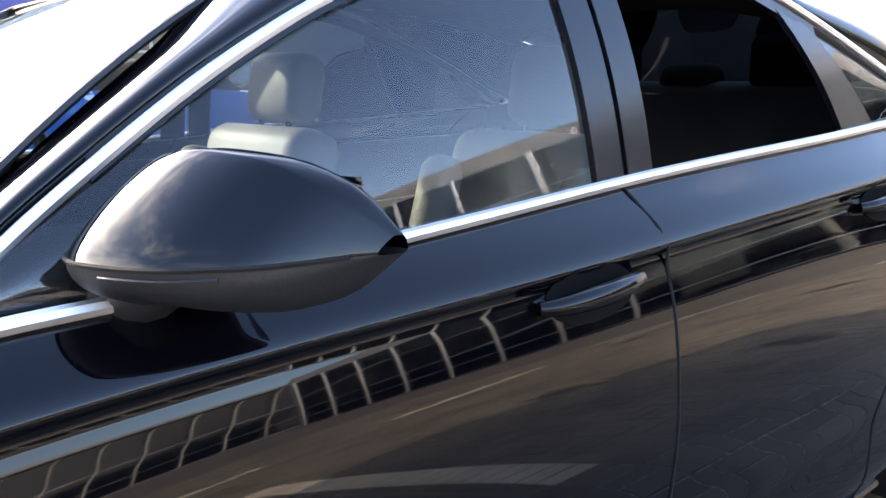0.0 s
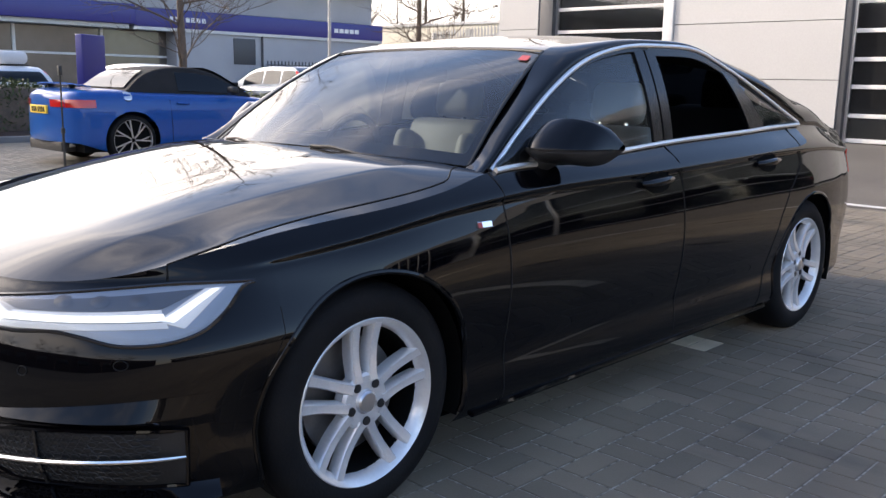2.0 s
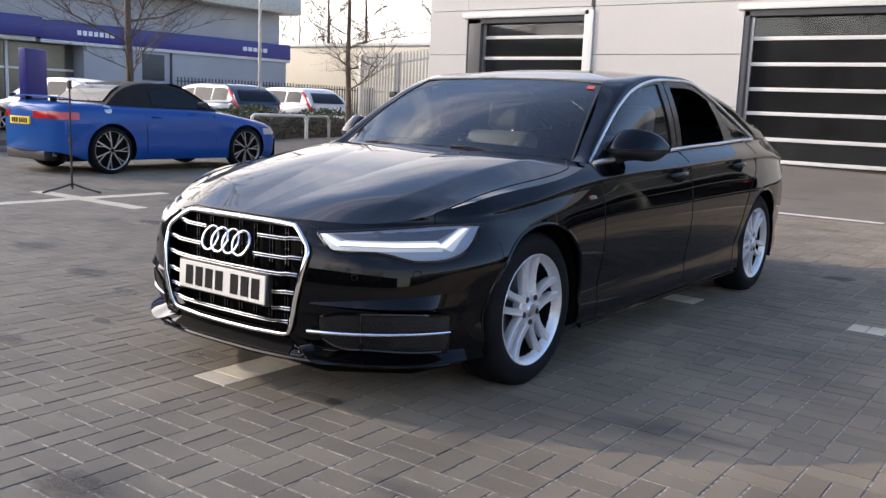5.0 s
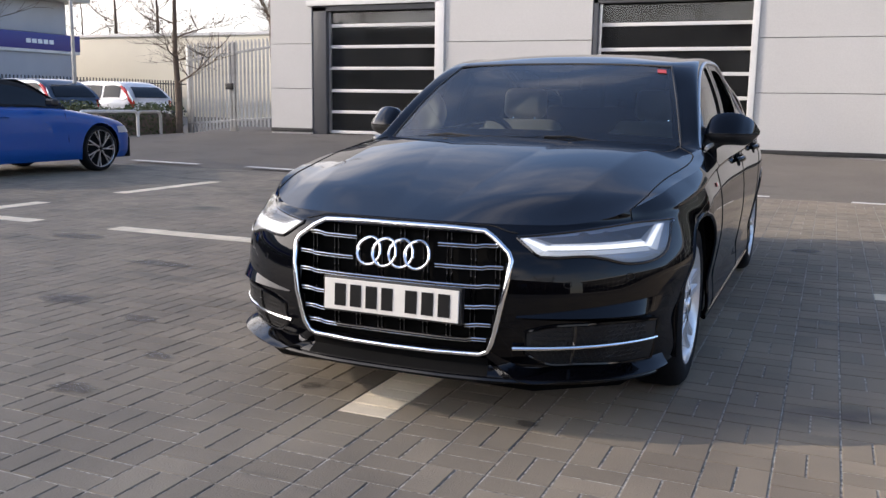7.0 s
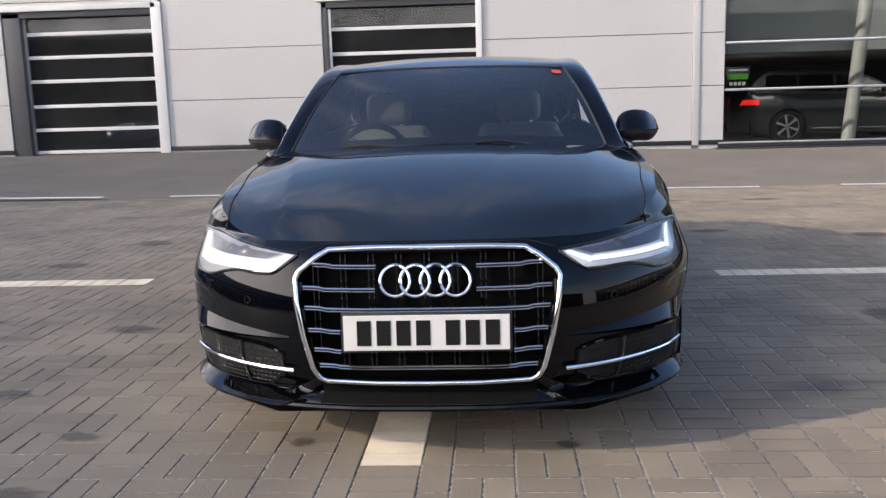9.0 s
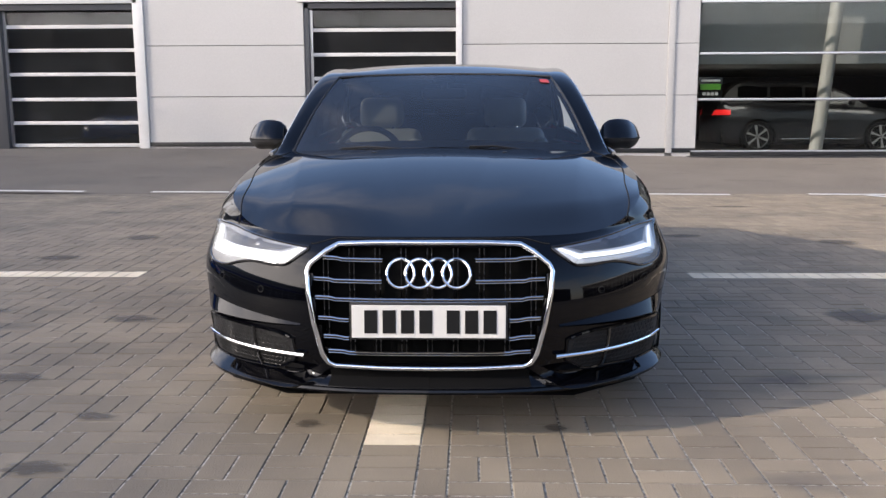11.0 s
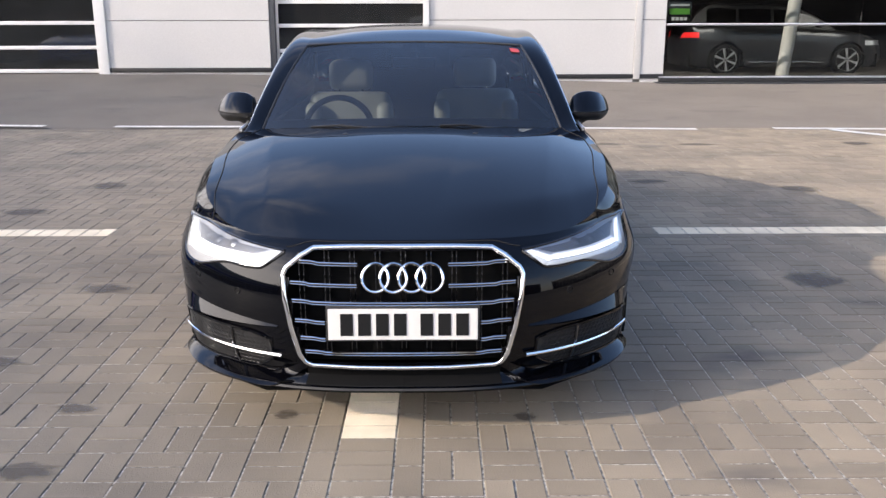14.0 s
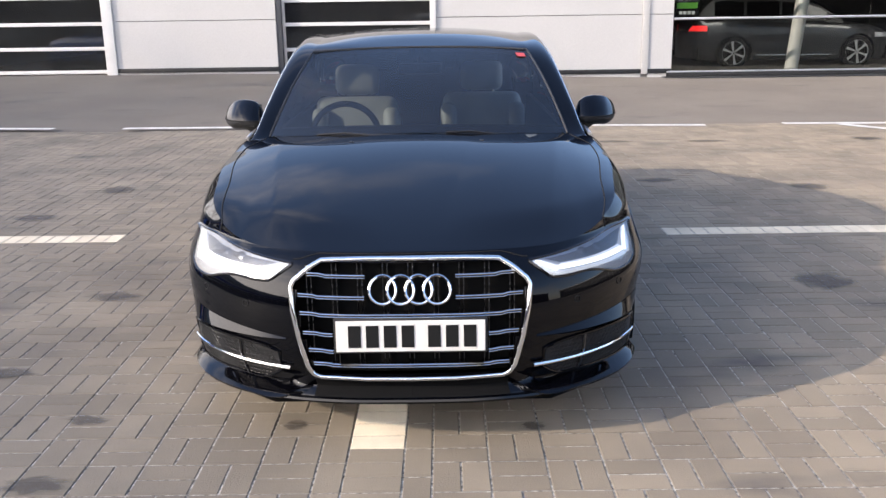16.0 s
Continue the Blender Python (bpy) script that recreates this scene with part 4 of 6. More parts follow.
def build_nose(car, both):
    """Grille, plate, rings, lamps, intakes and lip."""
    def gy(x, z, out=0.0):
        p = nose(abs(x), z, out)
        return (math.copysign(p[0], x) if x else 0.0, p[1], p[2])
    # dark mesh behind the bars
    back = grid(lambda u, v: (u * 0.43, -0.79 - 0.02 * (1 - u * u), 0.27 + 0.42 * v), [-1 + 2 * k / 10 for k in range(11)], steps(0, 1, 4))
    g = part("grille", back, DARK, car)
    loop = []
    half = [(0.0, 0.706), (0.20, 0.705), (0.325, 0.700), (0.365, 0.678), (0.415, 0.636), (0.424, 0.612), (0.412, 0.54), (0.392, 0.44), (0.368, 0.33), (0.352, 0.296), (0.325, 0.284), (0.16, 0.280), (0.0, 0.279)]
    for x, z in half:
        loop.append(gy(x, z, 0.012))
    loop += [(-x, y, z) for x, y, z in loop[-2:0:-1]]
    fine = []
    for k in range(len(loop)):
        a, b = np.array(loop[k]), np.array(loop[(k + 1) % len(loop)])
        fine += [a, a * 0.5 + b * 0.5]
    part("grille_frame", tube(fine, 0.0098, 10, closed=True), CHROME, g, "polished chrome frame")
    for z in (0.651, 0.582, 0.520, 0.450, 0.386, 0.333):
        w = float(np.interp(z, [0.288, 0.45, 0.625, 0.700], [0.35, 0.393, 0.420, 0.335])) - 0.012
        if z in (0.450, 0.386):
            segs = [(-w, -0.275), (0.275, w)]
        elif z in (0.651, 0.582):
            segs = [(-w, -0.16), (0.16, w)]
        else:
            segs = [(-w, w)]
        for a, b in segs:
            pts = [gy(x, z + 0.0045 * step(w - 0.068, w - 0.052, abs(x)), -0.012) for x in steps(a, b, max(6, int((b - a) / 0.014)))]
            bar = join(*[moved(box(-0.5, -0.010, -0.0055, 0.5, 0.010, 0.0055), Matrix.Translation((Vector(p) + Vector(q)) / 2) @ (Vector(q) - Vector(p)).to_track_quat("X", "Z").to_matrix().to_4x4() @ Matrix.Diagonal(((Vector(q) - Vector(p)).length * 1.02, 1, 1, 1))) for p, q in zip(pts[:-1], pts[1:])])
            sl = part("grille_slat", bar, GLOSSBLACK, g, smooth=False)
            part("chrome_edge", tube([(x, y - 0.015, zz + 0.004) for x, y, zz in pts], 0.0028, 6), CHROME, sl)
            part("chrome_edge", tube([(x, y - 0.015, zz - 0.005) for x, y, zz in pts], 0.0018, 6), CHROME, sl)
    for k in range(9):
        x = -0.36 + 0.09 * k
        for dx in (-0.008, 0.008):
            part("grille_upright", box(x + dx - 0.0022, -0.832, 0.30, x + dx + 0.0022, -0.82, 0.685), GLOSSBLACK, g)
    # four interlinked rings
    for k in range(4):
        cx = -0.0945 + 0.063 * k
        pts = [gy(cx + 0.046 * math.cos(a), 0.611 + 0.046 * math.sin(a), 0.012 + 0.003 * (k % 2)) for a in steps(0, 2 * math.pi, 36)[:-1]]
        part("emblem_ring", tube(pts, 0.0058, 8, closed=True), CHROME, car)
    # number plate with unreadable characters as bars
    pl = part("number_plate", moved(box(-0.26, -0.004, -0.0555, 0.26, 0.004, 0.0555, 0.002), pose(0, -0.932, 0.450, -3, 0, 0)), PLATEWHITE, car, "white number plate", False)
    x = -0.213
    for k in range(7):
        if k == 4:
            x += 0.03
        part("plate_bar", moved(box(x - 0.004, -0.0062, -0.0395, x + 0.040, -0.0035, 0.0395), pose(0, -0.932, 0.450, -3, 0, 0)), INK, pl, smooth=False)
        x += 0.062
    part("plate_holder", moved(box(-0.268, 0.0, -0.063, 0.268, 0.03, 0.063, 0.004), pose(0, -0.930, 0.450, -3, 0, 0)), PLASTIC, car)
    # headlamps: housing, dark upper chamber, bright band and clear lens, wrapped over the corner
    t0, t1 = nose_t(0.44), at_y(-0.355)
    top_edge = Line([(0, 0.686), (0.46, 0.712), (0.96, 0.726), (1, 0.726)])
    bot_edge = Line([(0, 0.682), (0.05, 0.655), (0.105, 0.627), (0.16, 0.623), (0.34, 0.626), (0.42, 0.617), (0.54, 0.598), (0.62, 0.597), (0.76, 0.611), (0.80, 0.620), (0.9, 0.668), (0.97, 0.720), (1, 0.725)])

    def on_lamp(f, z, out):
        t = t0 + (t1 - t0) * f
        p, n = outline(t)
        q = shell(t, z)
        return np.array([q[0] + n[0] * out, q[1] + n[1] * out, q[2]])

    def lamp(f, v, out):
        return on_lamp(f, bot_edge(f) + (top_edge(f) - bot_edge(f)) * v, out)
    fs = steps(0.0, 1.0, 44)
    hl = both("headlamp", grid(lambda f, v: tuple(lamp(f, v, 0.002)), fs, steps(0, 1, 10)), LAMPBASE, "clear headlamp with a white light band")
    for side, h in enumerate(hl):
        def side_part(name, shape, mat, label="", smooth=True):
            return part(name, mirrored(shape) if side else shape, mat, h, label, smooth)
        def patch(a, b, c, d, out, n=10):
            a, b, c, d = (np.array(q) for q in (a, b, c, d))
            def at(u, v):
                q = (a * (1 - u) + b * u) * (1 - v) + (d * (1 - u) + c * u) * v
                return tuple(on_lamp(q[0], q[1], out))
            return grid(at, steps(0, 1, n), steps(0, 1, n))
        side_part("dark_chamber", patch((0.17, 0.668), (0.665, 0.670), (0.835, 0.712), (0.085, 0.684), 0.0045, 20), LAMPGREY)
        for cf in (0.34, 0.47, 0.60):
            side_part("projector", grid(lambda r, a: tuple(on_lamp(cf + 0.034 * r * math.cos(a), 0.688 + 0.004 * cf + 0.012 * r * math.sin(a), 0.010 - 0.004 * r * r)), (0.05, 0.5, 1), steps(0, 2 * math.pi, 18)), LAMPGREY)
        side_part("light_band", patch((0.10, 0.630), (0.70, 0.634), (0.675, 0.672), (0.165, 0.666), 0.0065, 30), LEDSOFT, "lit white light band")
        side_part("light_band", patch((0.014, 0.682), (0.10, 0.632), (0.155, 0.661), (0.055, 0.684), 0.0065), LEDSOFT, "lit white light band")
        side_part("light_band", patch((0.66, 0.650), (0.752, 0.632), (0.905, 0.716), (0.838, 0.714), 0.0065), LEDSOFT, "lit white light band")
        side_part("light_strip", patch((0.120, 0.645), (0.69, 0.650), (0.683, 0.664), (0.148, 0.660), 0.0075, 30), LED, "bright light strip")
        side_part("light_strip", patch((0.028, 0.680), (0.125, 0.648), (0.142, 0.658), (0.044, 0.683), 0.0075), LED, "bright light strip")
        side_part("light_strip", patch((0.68, 0.652), (0.718, 0.646), (0.886, 0.714), (0.860, 0.713), 0.0075), LED, "bright light strip")
        side_part("band_divider", tube([on_lamp(f, 0.646 + 0.004 * f, 0.0085) for f in steps(0.14, 0.68, 30)], 0.0016, 6), REFLECTOR)
        side_part("outer_reflector", patch((0.745, 0.634), (0.79, 0.622), (0.945, 0.720), (0.90, 0.716), 0.006), REFLECTOR)
        side_part("lens", grid(lambda f, v: tuple(lamp(f, v, 0.013 - 0.010 * abs(2 * v - 1) ** 4)), fs, steps(0, 1, 10)), LENS).visible_shadow = False
        side_part("lamp_rim", tube([lamp(f, 1, 0.003) for f in fs] + [lamp(f, 0, 0.003) for f in fs[::-1]], 0.005, 6, closed=True), GLOSSBLACK)
    # side intakes with honeycomb and a bright blade
    ti = Line([(0.47, 0.372), (0.52, 0.388), (0.66, 0.400), (0.80, 0.398), (0.862, 0.392)])
    bi = Line([(0.47, 0.300), (0.53, 0.262), (0.66, 0.252), (0.80, 0.244), (0.862, 0.246)])
    iv = lambda x, v, o: nose(x, bi(x) + (ti(x) - bi(x)) * v, o)
    ints = both("side_intake", grid(lambda x, v: tuple(iv(x, v, 0.0025)), steps(0.475, 0.86, 34), steps(0, 1, 8)), PLASTIC)
    for side, h in enumerate(ints):
        cells = []
        for r in range(9):
            for c in range(20):
                x = 0.50 + 0.0165 * c + (0.008 if r % 2 else 0)
                z = 0.268 + 0.0165 * r
                if x > 0.845 or not bi(x) + 0.012 < z < ti(x) - 0.012 or abs(z - 0.318) < 0.016:
                    continue
                cells.append(tube([nose(x + 0.0085 * math.cos(a), z + 0.0075 * math.sin(a), 0.005) for a in steps(0, 2 * math.pi, 6)[:-1]], 0.0016, 4, closed=True))
        cs = join(*cells)
        tagged(part("honeycomb", mirrored(cs) if side else cs, PLASTIC, h), kind="stuff")
        post = tube([iv(0.625, v, 0.007) for v in steps(0, 1, 6)], 0.006, 6)
        part("intake_post", mirrored(post) if side else post, GLOSSBLACK, h)
        bl = tube([nose(x, 0.316 + 0.012 * (x - 0.43) / 0.42, 0.014) for x in steps(0.435, 0.858, 24)], [0.0085] + [0.0080 - 0.0025 * k / 23 for k in range(23)] + [0.004], 8)
        part("intake_blade", mirrored(bl) if side else bl, CHROME, h, "bright horizontal blade")
        rim = tube([iv(x, 1, 0.004) for x in steps(0.475, 0.86, 24)] + [iv(x, 0, 0.004) for x in steps(0.86, 0.475, 24)], 0.006, 6, closed=True)
        part("intake_rim", mirrored(rim) if side else rim, PAINT, h)
    # ledge over the intake and winglet under it
    def ledge(xs, z, rise_, out, drop):
        return grid(lambda x, v: tuple(nose(x, z(x) + (rise_(x) * (1 - v) if v < 1 else -drop(x) * (v - 1)), out(x) * (1 - abs(v - 1)) + 0.001)), xs, (0, 0.35, 0.7, 0.93, 1.0, 1.12, 1.5, 2.0))
    grow = lambda x: min(max((x - 0.44) / 0.42, 0.0), 1.0)
    both("bumper_ledge", ledge(steps(0.445, 0.885, 30), lambda x: 0.424, lambda x: 0.004 + 0.050 * grow(x), lambda x: 0.002 + 0.024 * grow(x) ** 0.7 * (1 - step(0.78, 0.882, x)), lambda x: 0.004 + 0.02 * grow(x)), PAINT)
    wz = Line([(0.345, 0.272), (0.40, 0.236), (0.455, 0.210), (0.60, 0.210), (0.75, 0.211), (0.89, 0.213)])
    wo = Line([(0.345, 0.004), (0.40, 0.018), (0.46, 0.028), (0.70, 0.032), (0.80, 0.030), (0.89, 0.022)])
    both("corner_winglet", ledge(steps(0.347, 0.888, 40), wz, lambda x: 0.036, wo, lambda x: 0.022), PAINT)
    lip = [nose(x, 0.202, 0.010) for x in steps(0.0, 0.86, 40)]
    both("front_lip", tube(lip, 0.011, 8), PAINT)
    low = grid(lambda x, v: tuple(nose(x, 0.212 + 0.058 * v, 0.006)), steps(0.0, 0.352, 14), steps(0, 1, 6))
    both("lower_intake", low, DARK)
    # sensor caps
    for x, z in ((0.60, 0.535), (0.78, 0.555)):
        both("parking_sensor", tube([nose(x + 0.011 * math.cos(a), z + 0.011 * math.sin(a), 0.001) for a in steps(0, 2 * math.pi, 14)[:-1]], 0.0015, 4, closed=True), SEAM)


def build_mirror(car):
    """Door mirrors: painted cap over a black lower shell, a foot, an indicator and the glass."""
    top = Line([(0, 1.028), (0.05, 1.062), (0.14, 1.086), (0.30, 1.099), (0.52, 1.100), (0.74, 1.086), (0.90, 1.056), (1.0, 1.018)])
    low = Line([(0, 0.982), (0.10, 0.960), (0.5, 0.950), (0.85, 0.960), (1.0, 1.000)])
    fore = Line([(0, 0.742), (0.15, 0.725), (0.45, 0.736), (0.75, 0.790), (0.93, 0.870), (1.0, 0.945)])
    aft = Line([(0, 0.850), (0.15, 0.885), (0.5, 0.920), (0.9, 0.975), (1.0, 0.982)])

    def ring(f, a):
        """A section of the cap: a wedge with a low leading edge and a blunt back."""
        zt, zl, yf, ya = top(f), low(f), fore(f), aft(f)
        zm, ym = 1.003, yf * 0.42 + ya * 0.58
        c, s = math.cos(a), math.sin(a)
        y = ym + (yf - ym) * c ** 1.7 if c > 0 else ym + (ya - ym) * abs(c) ** 0.45
        if s > 0:
            z = zm + (zt - zm) * s ** (1.6 if c > 0 else 0.8)
        else:
            z = zm - (zm - zl) * abs(s) ** 0.7
        return (0.812 + 0.232 * f, y, z)

    fs = [0.0, 0.02, 0.06] + steps(0.1, 0.94, 20) + [0.975, 1.0]
    cap = grid(ring, fs, steps(0.0, math.pi, 28))
    base = grid(ring, fs, steps(math.pi, 2 * math.pi, 28))
    for side in (0, 1):
        fl = mirrored if side else (lambda s: s)
        m = part("door_mirror", fl(cap), PAINT, car)
        part("mirror_base", fl(base), PLASTIC, m)
        part("cap_joint", fl(tube([Vector(ring(f, 0.0)) for f in fs[2:-1]], 0.003, 6)), SEAM, m)
        part("mirror_foot", fl(tube([(0.785, 0.79, 0.940), (0.82, 0.79, 0.952), (0.86, 0.80, 0.968), (0.90, 0.81, 0.985)], [0.055, 0.045, 0.036, 0.03], 12)), PLASTIC, m)
        part("mirror_glass", fl(grid(lambda u, v: (0.838 + 0.155 * u, 0.905 + 0.062 * u, 0.985 + 0.085 * v), steps(0, 1, 6), steps(0, 1, 4))), MIRROR, m)
        part("indicator", fl(tube([np.array(ring(f, 6.20)) + np.array((0.001, -0.002, 0)) for f in steps(0.42, 0.80, 8)], 0.002, 6)), PLASTIC, m)
        part("mirror_triangle", fl(thick(grid(lambda u, v: (0.800 - 0.004 * u - 0.03 * v, 0.60 + 0.20 * u * (1 - 0.0 * v) + 0.10 * v * (1 - u), 0.948 + 0.075 * v), steps(0, 1, 6), steps(0, 1, 4)), 0.01)), PLASTIC, m)


def cushion(x0, y0, z0, x1, y1, z1, r=0.05):
    """A rounded pad."""
    bm = bmesh.new()
    bmesh.ops.create_cube(bm, size=1.0)
    bmesh.ops.scale(bm, vec=(x1 - x0, y1 - y0, z1 - z0), verts=bm.verts)
    bmesh.ops.bevel(bm, geom=bm.edges[:], offset=r, segments=4, profile=0.5, affect="EDGES")
    bmesh.ops.translate(bm, vec=((x0 + x1) / 2, (y0 + y1) / 2, (z0 + z1) / 2), verts=bm.verts)
    bm.verts.index_update()
    out = [tuple(v.co) for v in bm.verts], [tuple(v.index for v in f.verts) for f in bm.faces]
    bm.free()
    return out


def build_cabin(car, both):
    """Seats, dashboard, wheel and linings behind the glass."""
    part("cabin_floor", box(-0.72, 0.45, 0.24, 0.72, 3.3, 0.28), TRIMDARK, car)
    both("door_lining", box(0.74, 0.6, 0.28, 0.775, 3.2, 0.935, 0.01), TRIMDARK)
    part("dashboard", grid(lambda u, v: (0.74 * u, 0.50 + 0.42 * v + 0.04 * u * u, 0.935 - 0.01 * u * u + 0.03 * math.sin(math.pi * v) * (1.0 if u > 0.2 else 1.3) - 0.20 * step(0.85, 1.0, v)), [-1 + 2 * k / 20 for k in range(21)], steps(0, 1, 16)), TRIMDARK, car)
    part("dashboard_front", box(-0.73, 0.90, 0.45, 0.73, 0.94, 0.80, 0.02), TRIMDARK, car)
    part("centre_console", box(-0.13, 0.9, 0.28, 0.13, 2.0, 0.58, 0.04), TRIMDARK, car)
    wh = [(-0.415 + 0.185 * math.cos(a), 1.06 + 0.05 * math.sin(a) - 0.03, 0.875 + 0.175 * math.sin(a)) for a in steps(0, 2 * math.pi, 36)[:-1]]
    sw = part("steering_wheel", tube(wh, 0.017, 8, closed=True), TRIMDARK, car)
    part("wheel_boss", cushion(-0.495, 1.0, 0.80, -0.335, 1.06, 0.92, 0.025), TRIMDARK, sw)
    part("wheel_spoke", box(-0.585, 1.01, 0.855, -0.245, 1.04, 0.885, 0.008), TRIMDARK, sw)
    for x, fore in ((-0.405, -0.235), (0.37, 0.0)):
        s = part("front_seat", moved(cushion(-0.25, -0.27, -0.09, 0.25, 0.25, 0.09, 0.07), Matrix.Translation((x, 1.52 + fore, 0.53))), LEATHER, car, "beige leather seat")
        part("seat_back", moved(cushion(-0.25, -0.08, 0, 0.25, 0.08, 0.53, 0.06), Matrix.Translation((x, 1.78 + fore, 0.52)) @ pose(0, 0, 0, -17, 0, 0)), LEATHER, s)
        for q in (-1, 1):
            part("side_bolster", moved(cushion(-0.05, -0.13, 0.02, 0.05, 0.06, 0.42, 0.045), Matrix.Translation((x + q * 0.215, 1.77 + fore, 0.55)) @ pose(0, 0, 0, -17, 0, 0)), LEATHER, s)
        part("headrest", moved(cushion(-0.135, -0.055, 0, 0.135, 0.055, 0.19, 0.05), Matrix.Translation((x, 1.955 + fore, 1.035)) @ pose(0, 0, 0, -10, 0, 0)), LEATHER, s)
        for q in (-0.07, 0.07):
            part("headrest_post", tube([(x + q, 1.925 + fore, 0.98), (x + q, 1.945 + fore, 1.09)], 0.008, 6), CHROME, s)
    rb = part("rear_seat", cushion(-0.66, 2.30, 0.42, 0.66, 2.80, 0.60, 0.07), LEATHER, car, "rear bench in dark and beige leather")
    part("rear_seat_back", moved(cushion(-0.66, -0.08, 0, 0.66, 0.08, 0.60, 0.06), Matrix.Translation((0, 2.84, 0.55)) @ pose(0, 0, 0, -22, 0, 0)), TRIMDARK, rb)
    for x in (-0.38, 0.0, 0.38):
        part("rear_headrest", moved(cushion(-0.16 + 0.05 * (x == 0), -0.055, -0.03, 0.16 - 0.05 * (x == 0), 0.055, 0.165 - 0.09 * (x == 0), 0.045), Matrix.Translation((x, 3.04, 1.10))), DARK, rb)
        for q in (-0.05, 0.05):
            part("rear_headrest_post", tube([(x + q, 3.05, 1.05), (x + q, 3.06, 1.13)], 0.006, 6), CHROME, rb)
    both("rear_side_trim", grid(lambda a, v: (0.70 - 0.06 * v, 2.72 + 0.86 * a, 0.30 + (0.74 + 0.02 * a) * v), steps(0, 1, 4), steps(0, 1, 3)), TRIMDARK)
    both("wheel_house", box(0.60, 2.80, 0.30, 0.785, 2.83, 0.965), TRIMDARK)
    both("rear_quarter_trim", box(0.55, 3.0, 0.30, 0.805, 3.02, 1.0), TRIMDARK)
    part("rear_bulkhead", box(-0.70, 3.30, 0.28, 0.70, 3.33, 1.03), TRIMDARK, car)
    part("parcel_shelf", box(-0.62, 3.0, 1.03, 0.62, 3.52, 1.05), TRIMDARK, car)
    part("rear_view_mirror", cushion(-0.12, 1.07, 1.205, 0.12, 1.105, 1.265, 0.02), PLASTIC, car)
    part("mirror_stem", tube([(0, 1.09, 1.25), (0, 1.13, 1.315)], 0.018, 8), PLASTIC, car)
    part("headlining", grid(lambda u, v: tuple(np.array(roof(u * 0.97, v)) - np.array((0, 0, 0.03))), [-1 + 2 * k / 16 for k in range(17)], steps(0, 1, 16)), TRIMDARK, car)


build_saloon()


# ---- yard markings ----
def mark(*segs, label="worn white painted bay line on the ground", w=0.2):
    for x0, y0, x1, y1 in segs:
        s = road_strip(x0, y0, x1, y1, w)
        tagged(part("road_marking", s, ROADPAINT), label, "road marking", group="painted bay lines", kind="structure")


mark((-10.2, 8.95, -8.6, 8.78), (-7.6, 8.78, -5.3, 8.52), (-4.3, 8.45, -2.1, 8.38), (-1.1, 8.38, 0.7, 8.36), (1.65, 8.18, 3.6, 8.0), (4.65, 8.06, 6.8, 7.9), (5.35, 7.9, 5.9, 7.2), w=0.16)

# ---- parked cars ----
def far_wheel(car, r, at, spokes=5, rim=ALLOY):
    """A wheel: tyre, dark dish, bright spokes and rim."""
    key = (round(r, 3), spokes, rim.name)
    if key not in FAR_WHEELS:
        k = r / 0.335
        q = 1.13 if rim.name.startswith("dark_machined") else 1.0
        tyre = lathe([(0.225 * k * q, -0.2), (0.30 * k, -0.2), (0.335 * k, -0.17), (0.335 * k, -0.04), (0.31 * k, -0.005), (0.25 * k * q, 0.0), (0.24 * k * q, -0.01)], 40)
        ring = lathe([(0.235 * k * q, -0.06), (0.235 * k * q, -0.012), (0.247 * k * q, -0.006), (0.247 * k * q, -0.02)], 40)
        arms = []
        for j in range(spokes):
            a = 2 * math.pi * j / spokes
            b = box(-0.03, -0.013 * k, 0.02, -0.010, 0.013 * k, 0.236 * k)
            b = ([(x, y * (0.8 + 2.6 * (z / (0.24 * k)) * (spokes < 8) * 0.5), z) for x, y, z in b[0]], b[1])
            if rim.name.startswith("dark_machined"):
                # a thin bright blade with a shorter second one that forks off it
                b = ([(x, y * 0.62 + 0.10 * z * z / k, z) for x, y, z in box(-0.03, -0.013 * k, 0.03, -0.010, 0.013 * k, 0.236 * k * q)[0]], b[1])
                fork = box(-0.028, -0.009 * k, 0.10 * k, -0.012, 0.009 * k, 0.236 * k * q)
                b = join(b, ([(x, y * 0.7 - 0.42 * (z - 0.10 * k) + 0.004, z) for x, y, z in fork[0]], fork[1]))
            arms.append(moved(b, pose(0, 0, 0, math.degrees(a) + 10, 0, 0)))
        dish = lathe([(0.0, -0.05), (0.235 * k * q, -0.05)], 32)
        FAR_WHEELS[key] = [mesh(*tyre), mesh(*ring), mesh(*join(*arms), smooth=False), mesh(*dish)]
    t, g, a, d = FAR_WHEELS[key]
    w = part("wheel", d, DARK, car, at=at)
    part("tyre", t, RUBBER, w)
    part("rim", g, rim, w)
    part("spokes", a, rim, w)
    return w


FAR_WHEELS = {}


